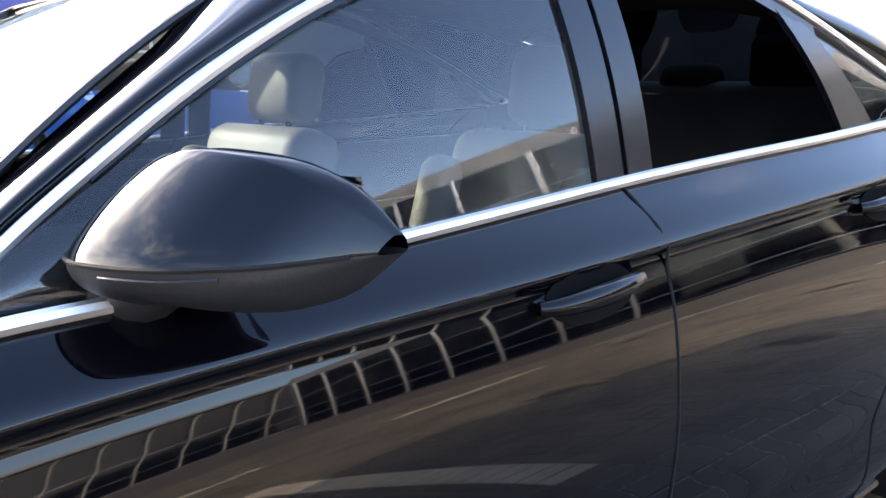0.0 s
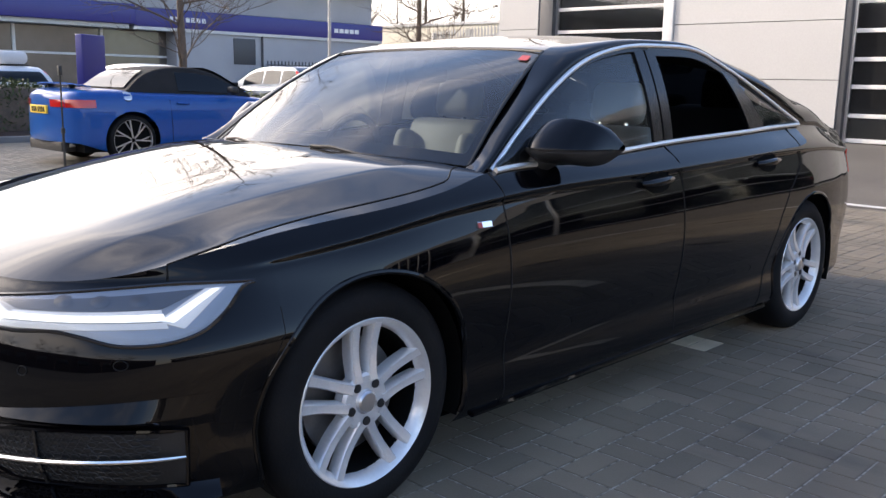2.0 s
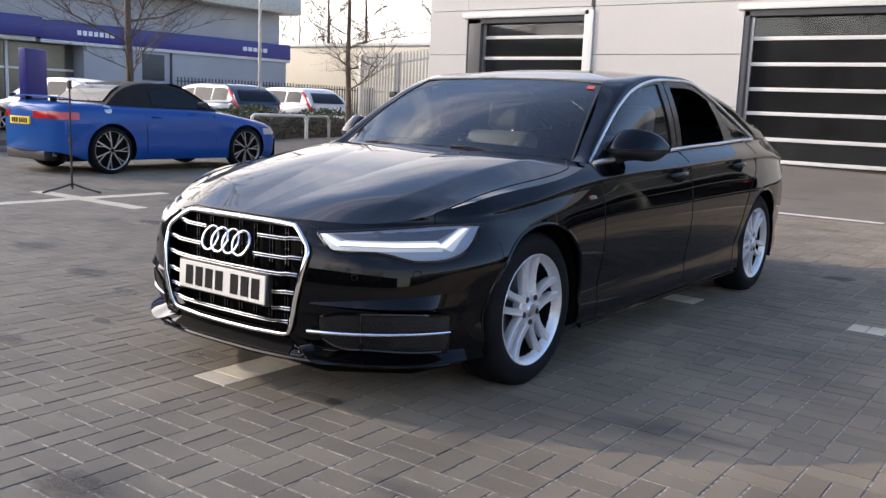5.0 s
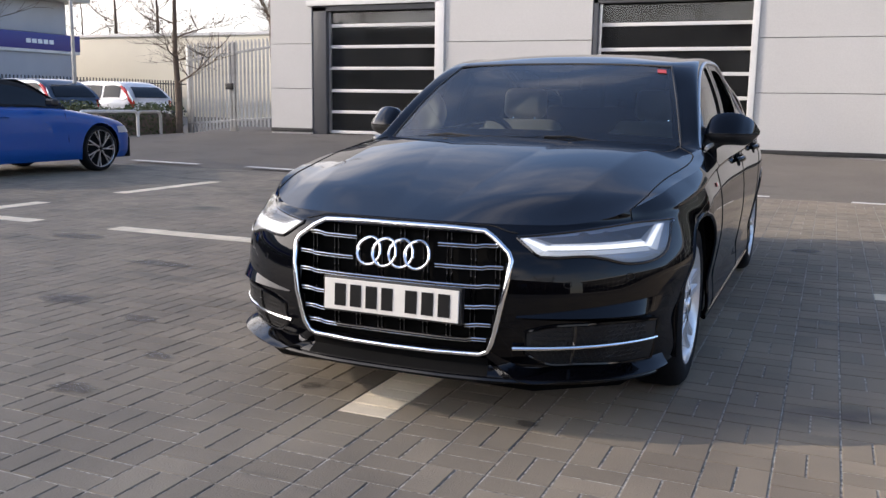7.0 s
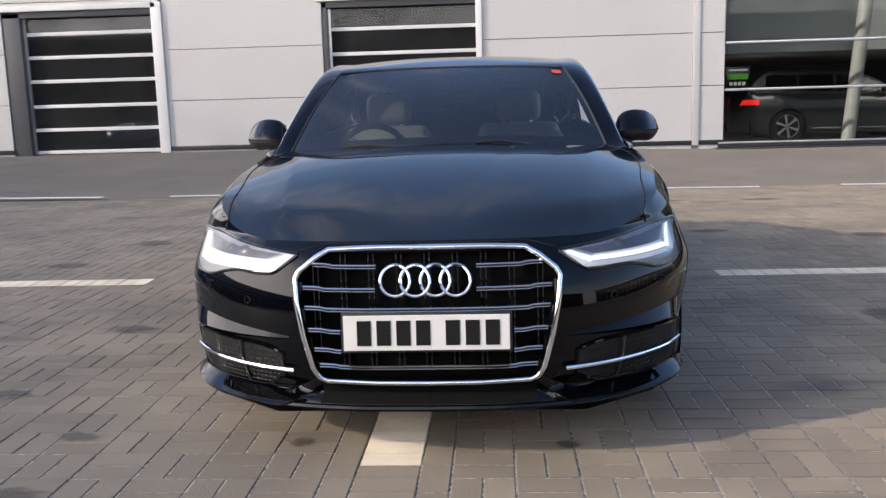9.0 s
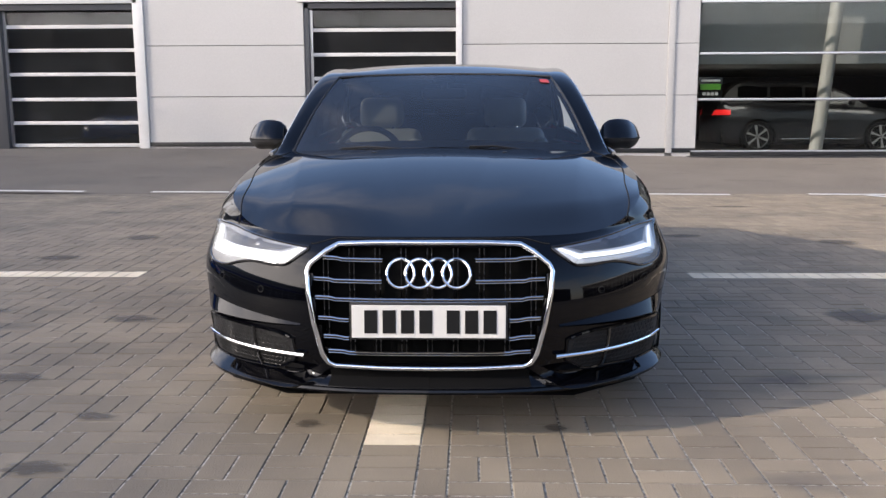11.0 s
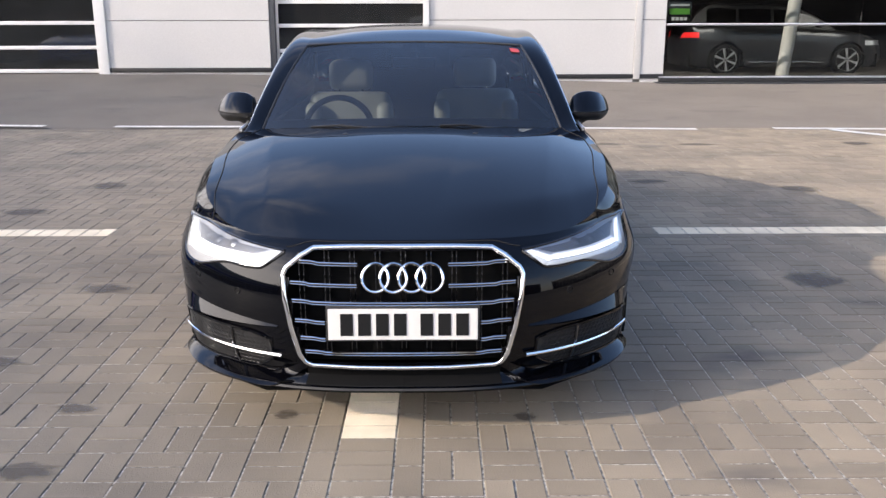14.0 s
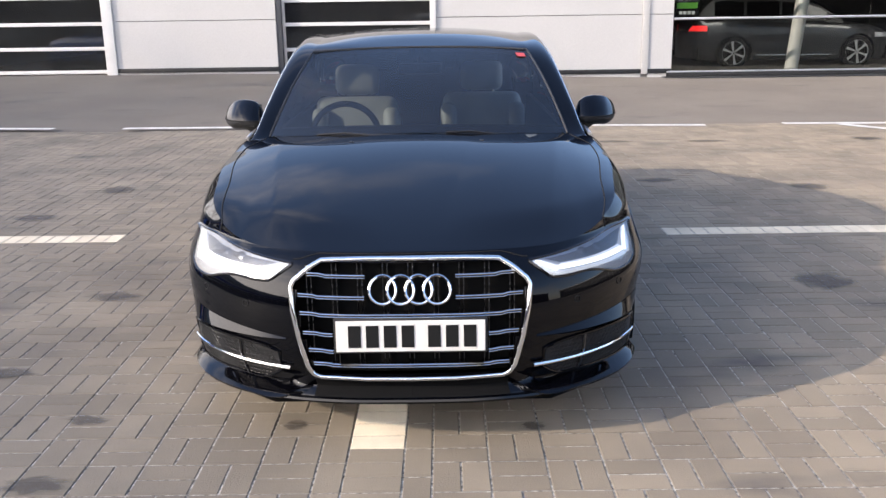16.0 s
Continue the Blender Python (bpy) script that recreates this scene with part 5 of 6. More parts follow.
def parked_car(name, label, at, paint, L, W, over, base, r, waist, deck, roofline, roofmat=None, plate=None, lamps=None, wheel_rim=ALLOY, spokes=5, cabin_w=(0.86, 0.64), group="", lit=False, tail=None, tuck=0.03):
    """A car along +y with its front axle at y = over. waist: (y, z) of the bonnet-waist-boot line; roofline: (y, z) from the screen's foot over the roof to the boot."""
    car = thing(name, label, "car", at, group)
    half = W / 2
    top, plan = Line(waist), Line([(0, 0.66), (0.04 * L, 0.84), (0.12 * L, 0.96), (0.3 * L, 1.0), (0.7 * L, 1.0)] + [(f * L, w) for f, w in tail or ((0.88, 0.96), (0.94, 0.90), (0.975, 0.80), (0.99, 0.72), (1.0, 0.62))])
    fr, rr = over, over + base
    ra = r + 0.045

    def skin(y, v):
        """v from the sill (0) up over the shoulder to the middle (1)."""
        w, zt = half * plan(y), top(y)
        rows = [(0.0, 0.94, 0.20), (0.12, 0.985, 0.30), (0.30, 1.0, 0.52), (0.48, 0.985, 0.72 * zt / 0.9), (0.58, 0.94, zt - 0.06), (0.66, 0.86, zt - 0.01), (0.82, 0.5, zt + deck), (1.0, 0.0, zt + 1.3 * deck)]
        low = 0.20 + 0.12 * (1 - step(0, 0.06 * L, y)) + tuck * step(0.88 * L, L, y)
        x, z = Line(rows)(v)
        return np.array((w * max(x, 0.0), y, max(z, low)))

    def side_at(y, z):
        lo, hi = 0.0, 0.66
        for _ in range(18):
            mid = (lo + hi) / 2
            lo, hi = (mid, hi) if skin(y, mid)[2] < z else (lo, mid)
        return skin(y, lo)

    nv, ny = 30, 100
    for side in (1, -1):
        vs, fs, cut = [], [], {}
        for i in range(ny + 1):
            y = L * (0.5 - 0.5 * math.cos(math.pi * i / ny)) * 0.8 + 0.2 * L * i / ny
            for j in range(nv + 1):
                p = skin(y, j / nv)
                for cy in (fr, rr):
                    d = math.hypot(y - cy, p[2] - r)
                    if d < ra and j < nv * 0.6:
                        cut[i, j] = True
                        if d > 1e-6:
                            p = np.array((p[0], cy + (y - cy) * ra / d, r + (p[2] - r) * ra / d))
                vs.append((side * p[0], p[1], p[2]))
        for i in range(ny):
            for j in range(nv):
                q = [(i, j), (i + 1, j), (i + 1, j + 1), (i, j + 1)]
                if not all(k in cut for k in q):
                    f = [a * (nv + 1) + b for a, b in q]
                    fs.append(f if side > 0 else f[::-1])
        part("body_side", (vs, fs), paint, car)
    def end_at(yy, out, v, u):
        q = skin(yy, v)
        return (u * q[0], yy + out * 0.11 * (1 - u * u) * math.sin(math.pi * min(v / 0.7, 1.0) * 0.5 + 0.5) * (1 - step(0.75, 1.0, v)), q[2])
    for yy, out in ((0.0, -1), (L, 1)):
        end = grid(lambda v, u: end_at(yy, out, v, u), steps(0, 1, 20), [-1 + k / 8 for k in range(17)])
        part("bumper", end, paint, car)
    part("underbody", box(-half * 0.85, 0.15, 0.19, half * 0.85, L - 0.15, 0.5), DARK, car)
    rl = Line(roofline)
    y0, y1 = roofline[0][0], roofline[-1][0]
    wb, wr = half * cabin_w[0], half * cabin_w[1]
    zb = lambda y: top(y) + deck * 0.2

    def cabin(y, v):
        h = max(rl(y) - zb(y), 0.0)
        hh = min(1.0, h / (max(z for _, z in roofline) - zb((y0 + y1) / 2)))
        x = wb - (wb - wr) * (v ** 1.1) * hh if v < 0.8 else (wb - (wb - wr) * (0.8 ** 1.1) * hh) * math.cos((v - 0.8) / 0.2 * math.pi / 2) ** 0.75
        z = zb(y) - 0.02 + (h + 0.02) * (min(v / 0.86, 1.0) if v < 0.8 else 0.93 + 0.07 * math.sin((v - 0.8) / 0.2 * math.pi / 2))
        return (x, y, z)
    ys = steps(y0, y1, 44)
    for side in (1, -1):
        c = grid(cabin, ys, steps(0, 1, 24))
        part("cabin_shell", c if side > 0 else mirrored(c), roofmat or GLOSSBLACK, car)

    def pane(ya, yb, va, vb, nn=10, out=0.008):
        def at_(y, v):
            x, yy, z = cabin(y, v)
            return (x + out, yy, z + out * 0.4)
        return grid(at_, steps(ya, yb, nn), steps(va, vb, 6))
    span = y1 - y0
    for a, b in lamps["panes"]:
        s = pane(y0 + span * a, y0 + span * b, 0.10, 0.66)
        part("side_window", s, CARGLASS, car)
        part("side_window", mirrored(s), CARGLASS, car)
    scr = grid(lambda u, f: (u * (wb * 0.93 - (wb - wr) * f * 0.85), y0 - 0.01 + lamps["screen"] * f, zb(y0) + 0.03 + (rl(y0 + lamps["screen"] * f) - zb(y0) + 0.0) * 1.0), [-1 + k / 8 for k in range(17)], steps(0.04, 0.95, 8))
    part("windscreen", scr, CARGLASS, car)
    rs = grid(lambda u, f: (u * (wb * 0.85 - (wb - wr) * (1 - f) * 0.7), y1 - lamps["rear"] * (1 - f) + 0.012, zb(y1) * 0 + rl(y1 - lamps["rear"] * (1 - f)) + 0.016), [-1 + k / 8 for k in range(17)], steps(0.05, 0.9, 8))
    part("rear_screen", rs, CARGLASS, car)
    for cy in (fr, rr):
        for s in (1, -1):
            far_wheel(car, r, pose(s * half * 0.985, cy, r, 0, 0, 0 if s > 0 else 180), spokes, wheel_rim)
    zl0, zl1, wl_ = lamps["tail"]
    for s in (1, -1):
        if zl1 > 1.3:
            # upright lamp that follows the rear pillar
            row = [np.array((half * plan(L - 0.16) * 0.96, L - 0.15, zl0)), np.array((half * plan(L - 0.16) * 0.93, L - 0.15, 0.96))]
            for z in steps(1.08, zl1, 5):
                y = next(q for q in steps(y1, y0, 300) if rl(q) >= z + 0.03)
                row.append(np.array((cabin(y - 0.10, 0.62)[0] + 0.0, y - 0.08, z)))
            lampshape = tube(row, [0.045, 0.075, 0.06, 0.048, 0.05, 0.055, 0.05, 0.03], 10)
            part("tail_lamp", ([(s * x, y, z) for x, y, z in lampshape[0]], lampshape[1]), REDLAMP, car, "upright red tail lamp")
        else:
            def tl(a, b):
                p = side_at(min(L - wl_ * (1 - a), L - 0.002), zl0 + (zl1 - zl0) * b)
                return (s * (p[0] + 0.008), p[1] + 0.004, p[2])
            part("tail_lamp", grid(tl, steps(0, 1, 12), steps(0, 1, 4)), REDGLOW if lit else REDLAMP, car, "red tail lamp")
        if zl1 < 1.0:
            vz = lambda z: next(v for v in steps(0.3, 0.66, 120) if skin(L, v)[2] >= min(z, skin(L, 0.66)[2] - 0.002))
            part("tail_lamp", grid(lambda a, b: tuple(np.array(end_at(L, 1, vz(zl0 + (zl1 - zl0) * b * 0.95), s * (0.55 + 0.45 * a))) + np.array((0, 0.006, 0))), steps(0, 1, 6), steps(0, 1, 4)), REDLAMP, car, "red tail lamp")
        part("headlamp", grid(lambda a, b: (s * (side_at(0.05 + 0.45 * a, top(0.3) - 0.17 + 0.10 * b)[0] + 0.008), 0.05 + 0.45 * a, top(0.3) - 0.17 + 0.10 * b), steps(0, 1, 8), steps(0, 1, 3)), REFLECTOR, car)
        part("door_mirror", cushion(s * half * 0.98 - 0.09 + s * 0.08, y0 + 0.38, zb(y0) + 0.04, s * half * 0.98 + 0.09 + s * 0.08, y0 + 0.50, zb(y0) + 0.15, 0.04), PLASTIC, car)
        for yh in lamps["handles"]:
            part("door_handle", tube([(s * (half * 0.985 + 0.012), yh, top(yh) - 0.14), (s * (half * 0.985 + 0.022), yh + 0.09, top(yh) - 0.135), (s * (half * 0.985 + 0.012), yh + 0.18, top(yh) - 0.13)], 0.013, 6), paint, car)
    if plate:
        p = part("number_plate", box(-0.26, L + 0.06, plate - 0.055, 0.26, L + 0.114, plate + 0.055, 0.003), PLATEYELLOW, car, "yellow number plate")
        for k in range(7):
            x = -0.215 + 0.06 * k + (0.02 if k > 3 else 0)
            part("plate_bar", box(x, L + 0.1135, plate - 0.035, x + 0.042, L + 0.1165, plate + 0.035), INK, p, smooth=False)
    return car


CARGLASS = glass("car_window", (0.10, 0.115, 0.12), 0.02, 1.5)
BLUE_RIM = principled("dark_machined_rim", (0.55, 0.55, 0.57), 0.3, 0.8)

roadster = parked_car("blue_roadster", "bright blue two-seat roadster with a raised black soft top", pose(-9.78, 7.72, 0, 0, 0, 180), BLUEPAINT, 4.19, 1.83, 0.88, 2.515, 0.345,
    [(0, 0.62), (0.25, 0.73), (0.8, 0.84), (1.6, 0.95), (2.4, 0.97), (3.2, 0.99), (3.8, 1.01), (4.08, 0.985), (4.19, 0.93)], 0.02,
    [(1.42, 0.96), (1.68, 1.12), (1.98, 1.285), (2.28, 1.35), (2.6, 1.36), (2.9, 1.315), (3.16, 1.21), (3.42, 1.00)], SOFTTOP, 0.745,
    dict(panes=[(0.14, 0.60)], screen=0.72, rear=0.42, tail=(0.78, 0.885, 0.31), handles=[2.55]), BLUE_RIM, 7, (0.84, 0.60), tail=((0.80, 1.0), (0.87, 0.985), (0.92, 0.955), (0.955, 0.90), (0.98, 0.82), (0.993, 0.74), (1.0, 0.66)), tuck=0.12)
part("spoiler", thick(grid(lambda u, v: (0.66 * u, 3.92 + 0.17 * v - 0.06 * u * u, 1.085 + 0.022 * v - 0.02 * u ** 4), [-1 + k / 10 for k in range(21)], steps(0, 1, 5)), 0.018), BLUEPAINT, roadster)
for s in (-0.34, 0.34):
    part("spoiler_stay", box(s - 0.02, 3.93, 0.98, s + 0.02, 4.02, 1.085, 0.006), PLASTIC, roadster)
part("fuel_cap", lathe([(0.0, 0.012), (0.06, 0.012), (0.075, 0.002), (0.078, -0.02)], 24), SATIN, roadster, "round aluminium fuel cap", at=pose(-0.842, 3.44, 0.940, 0, -40, 180))
part("fuel_cap_seat", lathe([(0.0, 0.0), (0.085, 0.0), (0.088, -0.03)], 24), PLASTIC, roadster, at=pose(-0.838, 3.44, 0.936, 0, -40, 180))
for yy in (1.52, 2.80):
    for sx in (1, -1):
        part("panel_gap", tube([(sx * (0.915 * k_ + 0.004), yy + 0.03 * z_, z_) for k_, z_ in ((0.985, 0.30), (1.003, 0.5), (0.99, 0.72), (0.955, 0.89))], 0.004, 6), SEAM, roadster)
for s in (-0.55, 0.55):
    part("tailpipe", lathe([(0.05, 0), (0.055, 0.01), (0.055, -0.12)], 20, "z"), CHROME, roadster, at=pose(s, 4.15, 0.30, -90, 0, 0))
part("rear_diffuser", box(-0.52, 3.95, 0.19, 0.52, 4.235, 0.325, 0.02), PLASTIC, roadster)

STEELBLUE = principled("steel_blue_paint", (0.045, 0.07, 0.105), 0.3, 0.5, Coat_Weight=0.7)
ESTATE = dict(waist=[(0, 0.66), (0.3, 0.78), (1.0, 0.92), (1.6, 0.98), (3.0, 1.02), (4.2, 1.06), (4.55, 1.02), (4.64, 0.8)], deck=0.03,
              roofline=[(1.15, 1.0), (1.6, 1.25), (2.0, 1.45), (2.6, 1.56), (3.4, 1.55), (4.1, 1.48), (4.40, 1.25), (4.56, 1.05)])
EST_L = dict(panes=[(0.16, 0.42), (0.44, 0.66), (0.68, 0.86)], screen=0.9, rear=0.34, tail=(0.84, 1.42, 0.16), handles=[2.3, 3.2])
for k, (paint, word, y) in enumerate(((WHITEPAINT, "white", 16.6), (STEELBLUE, "steel-blue", 13.8), (WHITEPAINT, "pale white", 6.5))):
    c = parked_car("parked_estate_car", word + " estate car with upright red tail lamps behind the hedge", pose(-21.0, y, 0, 0, 0, -90) if y > 7 else pose(-24.3, 7.3, 0, 0, 0, -90) @ Matrix.Scale(0.9, 4), paint, 4.64, 1.88, 0.9, 2.77, 0.34,
               ESTATE["waist"], ESTATE["deck"], ESTATE["roofline"], paint, None, EST_L, group="parked cars behind the hedge")
    if y < 7:
        tagged(c, "white estate car with a roof box behind the hedge", "car", "parked cars behind the hedge")
        part("roof_box", cushion(-0.42, 2.0, 1.60, 0.42, 3.9, 1.96, 0.15), WHITETRIM, c, "white roof box")
        for yb in (2.4, 3.5):
            part("roof_bar", box(-0.55, yb - 0.02, 1.55, 0.55, yb + 0.02, 1.60, 0.006), PLASTIC, c)
for k, (paint, word, x, y, turn) in enumerate(((SILVERPAINT, "silver", -23.5, 10.3, -80), (WHITEPAINT, "white", -29.0, 3.0, -100), (GREYPAINT, "dark grey", -31.0, 8.6, -95))):
    parked_car("parked_hatchback", word + " hatchback parked in the far row", pose(x, y, 0, 0, 0, turn), paint, 4.3, 1.8, 0.85, 2.65, 0.32,
               [(0, 0.66), (0.3, 0.78), (1.0, 0.92), (2.8, 1.0), (4.0, 1.03), (4.25, 1.0), (4.3, 0.8)], 0.03, [(1.05, 1.0), (1.5, 1.25), (1.9, 1.46), (2.6, 1.55), (3.5, 1.49), (4.0, 1.3), (4.22, 1.03)], paint, None,
               dict(panes=[(0.16, 0.45), (0.48, 0.72)], screen=0.85, rear=0.45, tail=(0.8, 1.1, 0.22), handles=[2.2, 3.0]), group="parked cars behind the hedge")

for k, (x, y) in enumerate(((5.88, 17.9), (4.15, 20.7))):
    suv = parked_car("showroom_suv", "dark grey sports utility car with lit tail lamps in the showroom", pose(x + 4.6, y, 0.10, 0, 0, 90), GREYPAINT, 4.66, 1.90, 0.88, 2.82, 0.365,
               [(0, 0.70), (0.3, 0.86), (1.0, 1.0), (1.6, 1.05), (3.0, 1.08), (4.3, 1.12), (4.58, 1.08), (4.66, 0.85)], 0.03, [(1.2, 1.05), (1.65, 1.35), (2.05, 1.53), (2.7, 1.62), (3.5, 1.61), (4.2, 1.56), (4.42, 1.36), (4.56, 1.12)], PLASTIC, None,
               dict(panes=[(0.11, 0.42), (0.44, 0.66), (0.68, 0.88)], screen=0.95, rear=0.36, tail=(0.86, 0.98, 0.34), handles=[2.35, 3.25]), ALLOY, 6, (0.86, 0.70), "showroom cars", True)
    for sx in (1, -1):
        part("sill_strip", box(sx * 0.955 - 0.012, 1.45, 0.30, sx * 0.955 + 0.012, 3.15, 0.325, 0.004), CHROME, suv, "bright sill strip")
        part("sill_cladding", box(sx * 0.93 - 0.03, 1.35, 0.20, sx * 0.93 + 0.03, 3.25, 0.42, 0.02), PLASTIC, suv, "black lower cladding")
sgn = thing("window_poster", "green and black poster stuck inside the showroom glass", "poster", pose(4.86, WY + 0.052, 1.06))
part("board", box(-0.23, 0.0, 0.25, 0.23, 0.006, 0.66, 0.002), GLOSSBLACK, sgn)
part("green_panel", box(-0.20, -0.003, 0.42, 0.20, 0.001, 0.53), GREEN, sgn)
for k in range(4):
    part("text_bar", box(-0.15 + 0.08 * k, -0.003, 0.31, -0.09 + 0.08 * k, 0.001, 0.37), SIGNWHITE, sgn)
part("text_bar", box(-0.185, -0.003, 0.58, 0.185, 0.001, 0.615), SIGNWHITE, sgn)


# ---- oil stains ----
def stain_material():
    m = principled("oil_stain", (0.035, 0.032, 0.030), 0.55)
    nt = m.node_tree
    b = next(n for n in nt.nodes if n.type == "BSDF_PRINCIPLED")
    co, big, fine, ramp = nt.nodes.new("ShaderNodeTexCoord"), nt.nodes.new("ShaderNodeTexNoise"), nt.nodes.new("ShaderNodeTexNoise"), nt.nodes.new("ShaderNodeMapRange")
    grad, mul, sub_ = nt.nodes.new("ShaderNodeTexGradient"), nt.nodes.new("ShaderNodeMath"), nt.nodes.new("ShaderNodeMath")
    grad.gradient_type = "SPHERICAL"
    add = nt.nodes.new("ShaderNodeMath")
    mul.operation, sub_.operation, add.operation = "MULTIPLY", "ADD", "ADD"
    info = nt.nodes.new("ShaderNodeObjectInfo")
    big.noise_dimensions = "4D"
    big.inputs["Scale"].default_value, big.inputs["Detail"].default_value = 2.4, 5
    fine.inputs["Scale"].default_value, fine.inputs["Detail"].default_value = 40, 3
    nt.links.new(co.outputs["Object"], big.inputs["Vector"])
    nt.links.new(info.outputs["Random"], mul.inputs[0])
    mul.inputs[1].default_value = 50.0
    nt.links.new(mul.outputs[0], big.inputs["W"])
    nt.links.new(co.outputs["Object"], fine.inputs["Vector"])
    nt.links.new(co.outputs["Object"], grad.inputs["Vector"])
    nt.links.new(grad.outputs["Fac"], sub_.inputs[0])
    nt.links.new(big.outputs["Fac"], sub_.inputs[1])
    nt.links.new(sub_.outputs[0], add.inputs[0])
    sc = nt.nodes.new("ShaderNodeMath")
    sc.operation = "MULTIPLY"
    sc.inputs[1].default_value = 0.55
    nt.links.new(fine.outputs["Fac"], sc.inputs[0])
    nt.links.new(sc.outputs[0], add.inputs[1])
    ramp.inputs["From Min"].default_value, ramp.inputs["From Max"].default_value, ramp.inputs["To Max"].default_value = 1.10, 1.42, 0.48
    ramp.interpolation_type = "SMOOTHSTEP"
    nt.links.new(add.outputs[0], ramp.inputs["Value"])
    nt.links.new(ramp.outputs["Result"], b.inputs["Alpha"])
    return m


OIL = stain_material()
STAIN = mesh(*grid(lambda a, r: (r * math.cos(a), r * math.sin(a), 0.0), steps(0, 2 * math.pi, 24), (0.02, 0.5, 1.0)), smooth=False)
STAIN.materials.append(OIL)
for x, y, sx, sy in ((3.2, 6.55, 0.42, 0.26), (3.3, 3.8, 0.34, 0.34), (2.08, 4.17, 0.32, 0.26), (2.1, 6.6, 0.4, 0.22), (-2.8, 4.05, 0.3, 0.45), (-3.08, 2.95, 0.32, 0.28), (-1.74, 0.93, 0.26, 0.2),
                     (2.3, 1.05, 0.28, 0.45), (-1.28, -1.14, 0.2, 0.14), (-0.46, -0.71, 0.09, 0.09), (0.455, -0.74, 0.08, 0.09), (-1.83, -0.16, 0.2, 0.16), (5.1, 6.6, 0.36, 0.3), (-1.3, -0.64, 0.16, 0.12),
                     (0.4, -1.83, 0.3, 0.2), (-3.7, 0.3, 0.4, 0.3), (-2.5, 0.0, 0.3, 0.25), (1.25, 3.9, 0.22, 0.3), (-2.8, 1.1, 0.5, 0.22), (-4.2, 1.75, 0.45, 0.3)):
    tagged(part("oil_stain", STAIN, OIL, at=Matrix.Translation((x, y, 0.0072)) @ Matrix.Diagonal((sx * 0.95, sy * 0.7, 1, 1))), "dark dried oil stain on the block paving", "stain", group="oil stains on the paving", kind="structure")


# ---- surroundings ----
def bare_tree_mesh(seed, height, spread, twigs=3, lean=0.0, low=0.25):
    """A leafless tree: a tapered trunk, side limbs and fine twigs."""
    rnd = random.Random(seed)
    trunk, limbs = [], []
    pts, p = [], Vector((0, 0, -0.05))
    n = 9
    for k in range(n + 1):
        pts.append(p.copy())
        p = p + Vector((rnd.uniform(-0.05, 0.05) + lean, rnd.uniform(-0.05, 0.05), 1.0)) * (height / n)
    r0 = 0.0115 * height + 0.012
    trunk = tube(pts, [r0 * (1 - 0.88 * k / n) for k in range(n + 1)], 10)

    def grow(at, way, length, rad, depth):
        q, row = at.copy(), [at.copy()]
        m = 4
        d = way.normalized()
        for k in range(m):
            d = (d + Vector((rnd.uniform(-0.25, 0.25), rnd.uniform(-0.25, 0.25), rnd.uniform(-0.12, 0.22)))).normalized()
            q = q + d * length / m
            row.append(q.copy())
        limbs.append(tube(row, [rad * (1 - 0.75 * k / m) for k in range(m + 1)], 5 if depth > 1 else 3, caps=False))
        if depth > 0:
            for k in range(1, m + 1):
                for _ in range(twigs if depth > 1 else 3):
                    side = Vector((rnd.uniform(-1, 1), rnd.uniform(-1, 1), rnd.uniform(-0.3, 0.7)))
                    grow(row[k], d * 0.6 + side * 0.8, length * rnd.uniform(0.35, 0.6), rad * 0.42, depth - 1)
    for k in range(14):
        f = low + (0.97 - low) * (k + rnd.random()) / 14
        i = min(int(f * n), n - 1)
        at = pts[i].lerp(pts[i + 1], f * n - i)
        a = k * 2.4 + rnd.uniform(-0.4, 0.4)
        grow(at, Vector((math.cos(a), math.sin(a), rnd.uniform(0.1, 0.55))), spread * (1.15 - 0.75 * f) * rnd.uniform(0.7, 1.1), r0 * 0.30 * (1.1 - 0.6 * f), 2)
    return trunk, join(*limbs)


def bare_tree(seed, x, y, height, spread, label, group="", low=0.25):
    t, l = bare_tree_mesh(seed, height, spread, 3, 0.0, low)
    tree = thing("bare_tree", label, "tree", pose(x, y, 0), group)
    part("trunk", t, BARK, tree)
    tagged(part("crown", l, BARK, tree), kind="stuff")
    return tree


bare_tree(3, -14.05, 8.1, 7.6, 3.4, "slim leafless street tree with level branches in the planting bed", "bed trees", 0.13)
bare_tree(8, -14.2, 15.0, 7.0, 2.0, "slender leafless tree beside the fence", "bed trees", 0.2)
bare_tree(12, -13.0, 17.6, 8.5, 1.7, "thin leafless tree behind the fence", "bed trees", 0.3)
wood = bare_tree(21, -34.0, 52.0, 12.0, 4.5, "brown leafless tree of the far wood", "far wood", 0.2)
rng = random.Random(5)
for k in range(22):
    copy_thing(wood, pose(-75 + 4.4 * k + rng.uniform(-2, 2), 50 + rng.uniform(-3, 12), 0, 0, 0, rng.uniform(0, 360)) @ Matrix.Scale(rng.uniform(0.8, 1.25), 4))


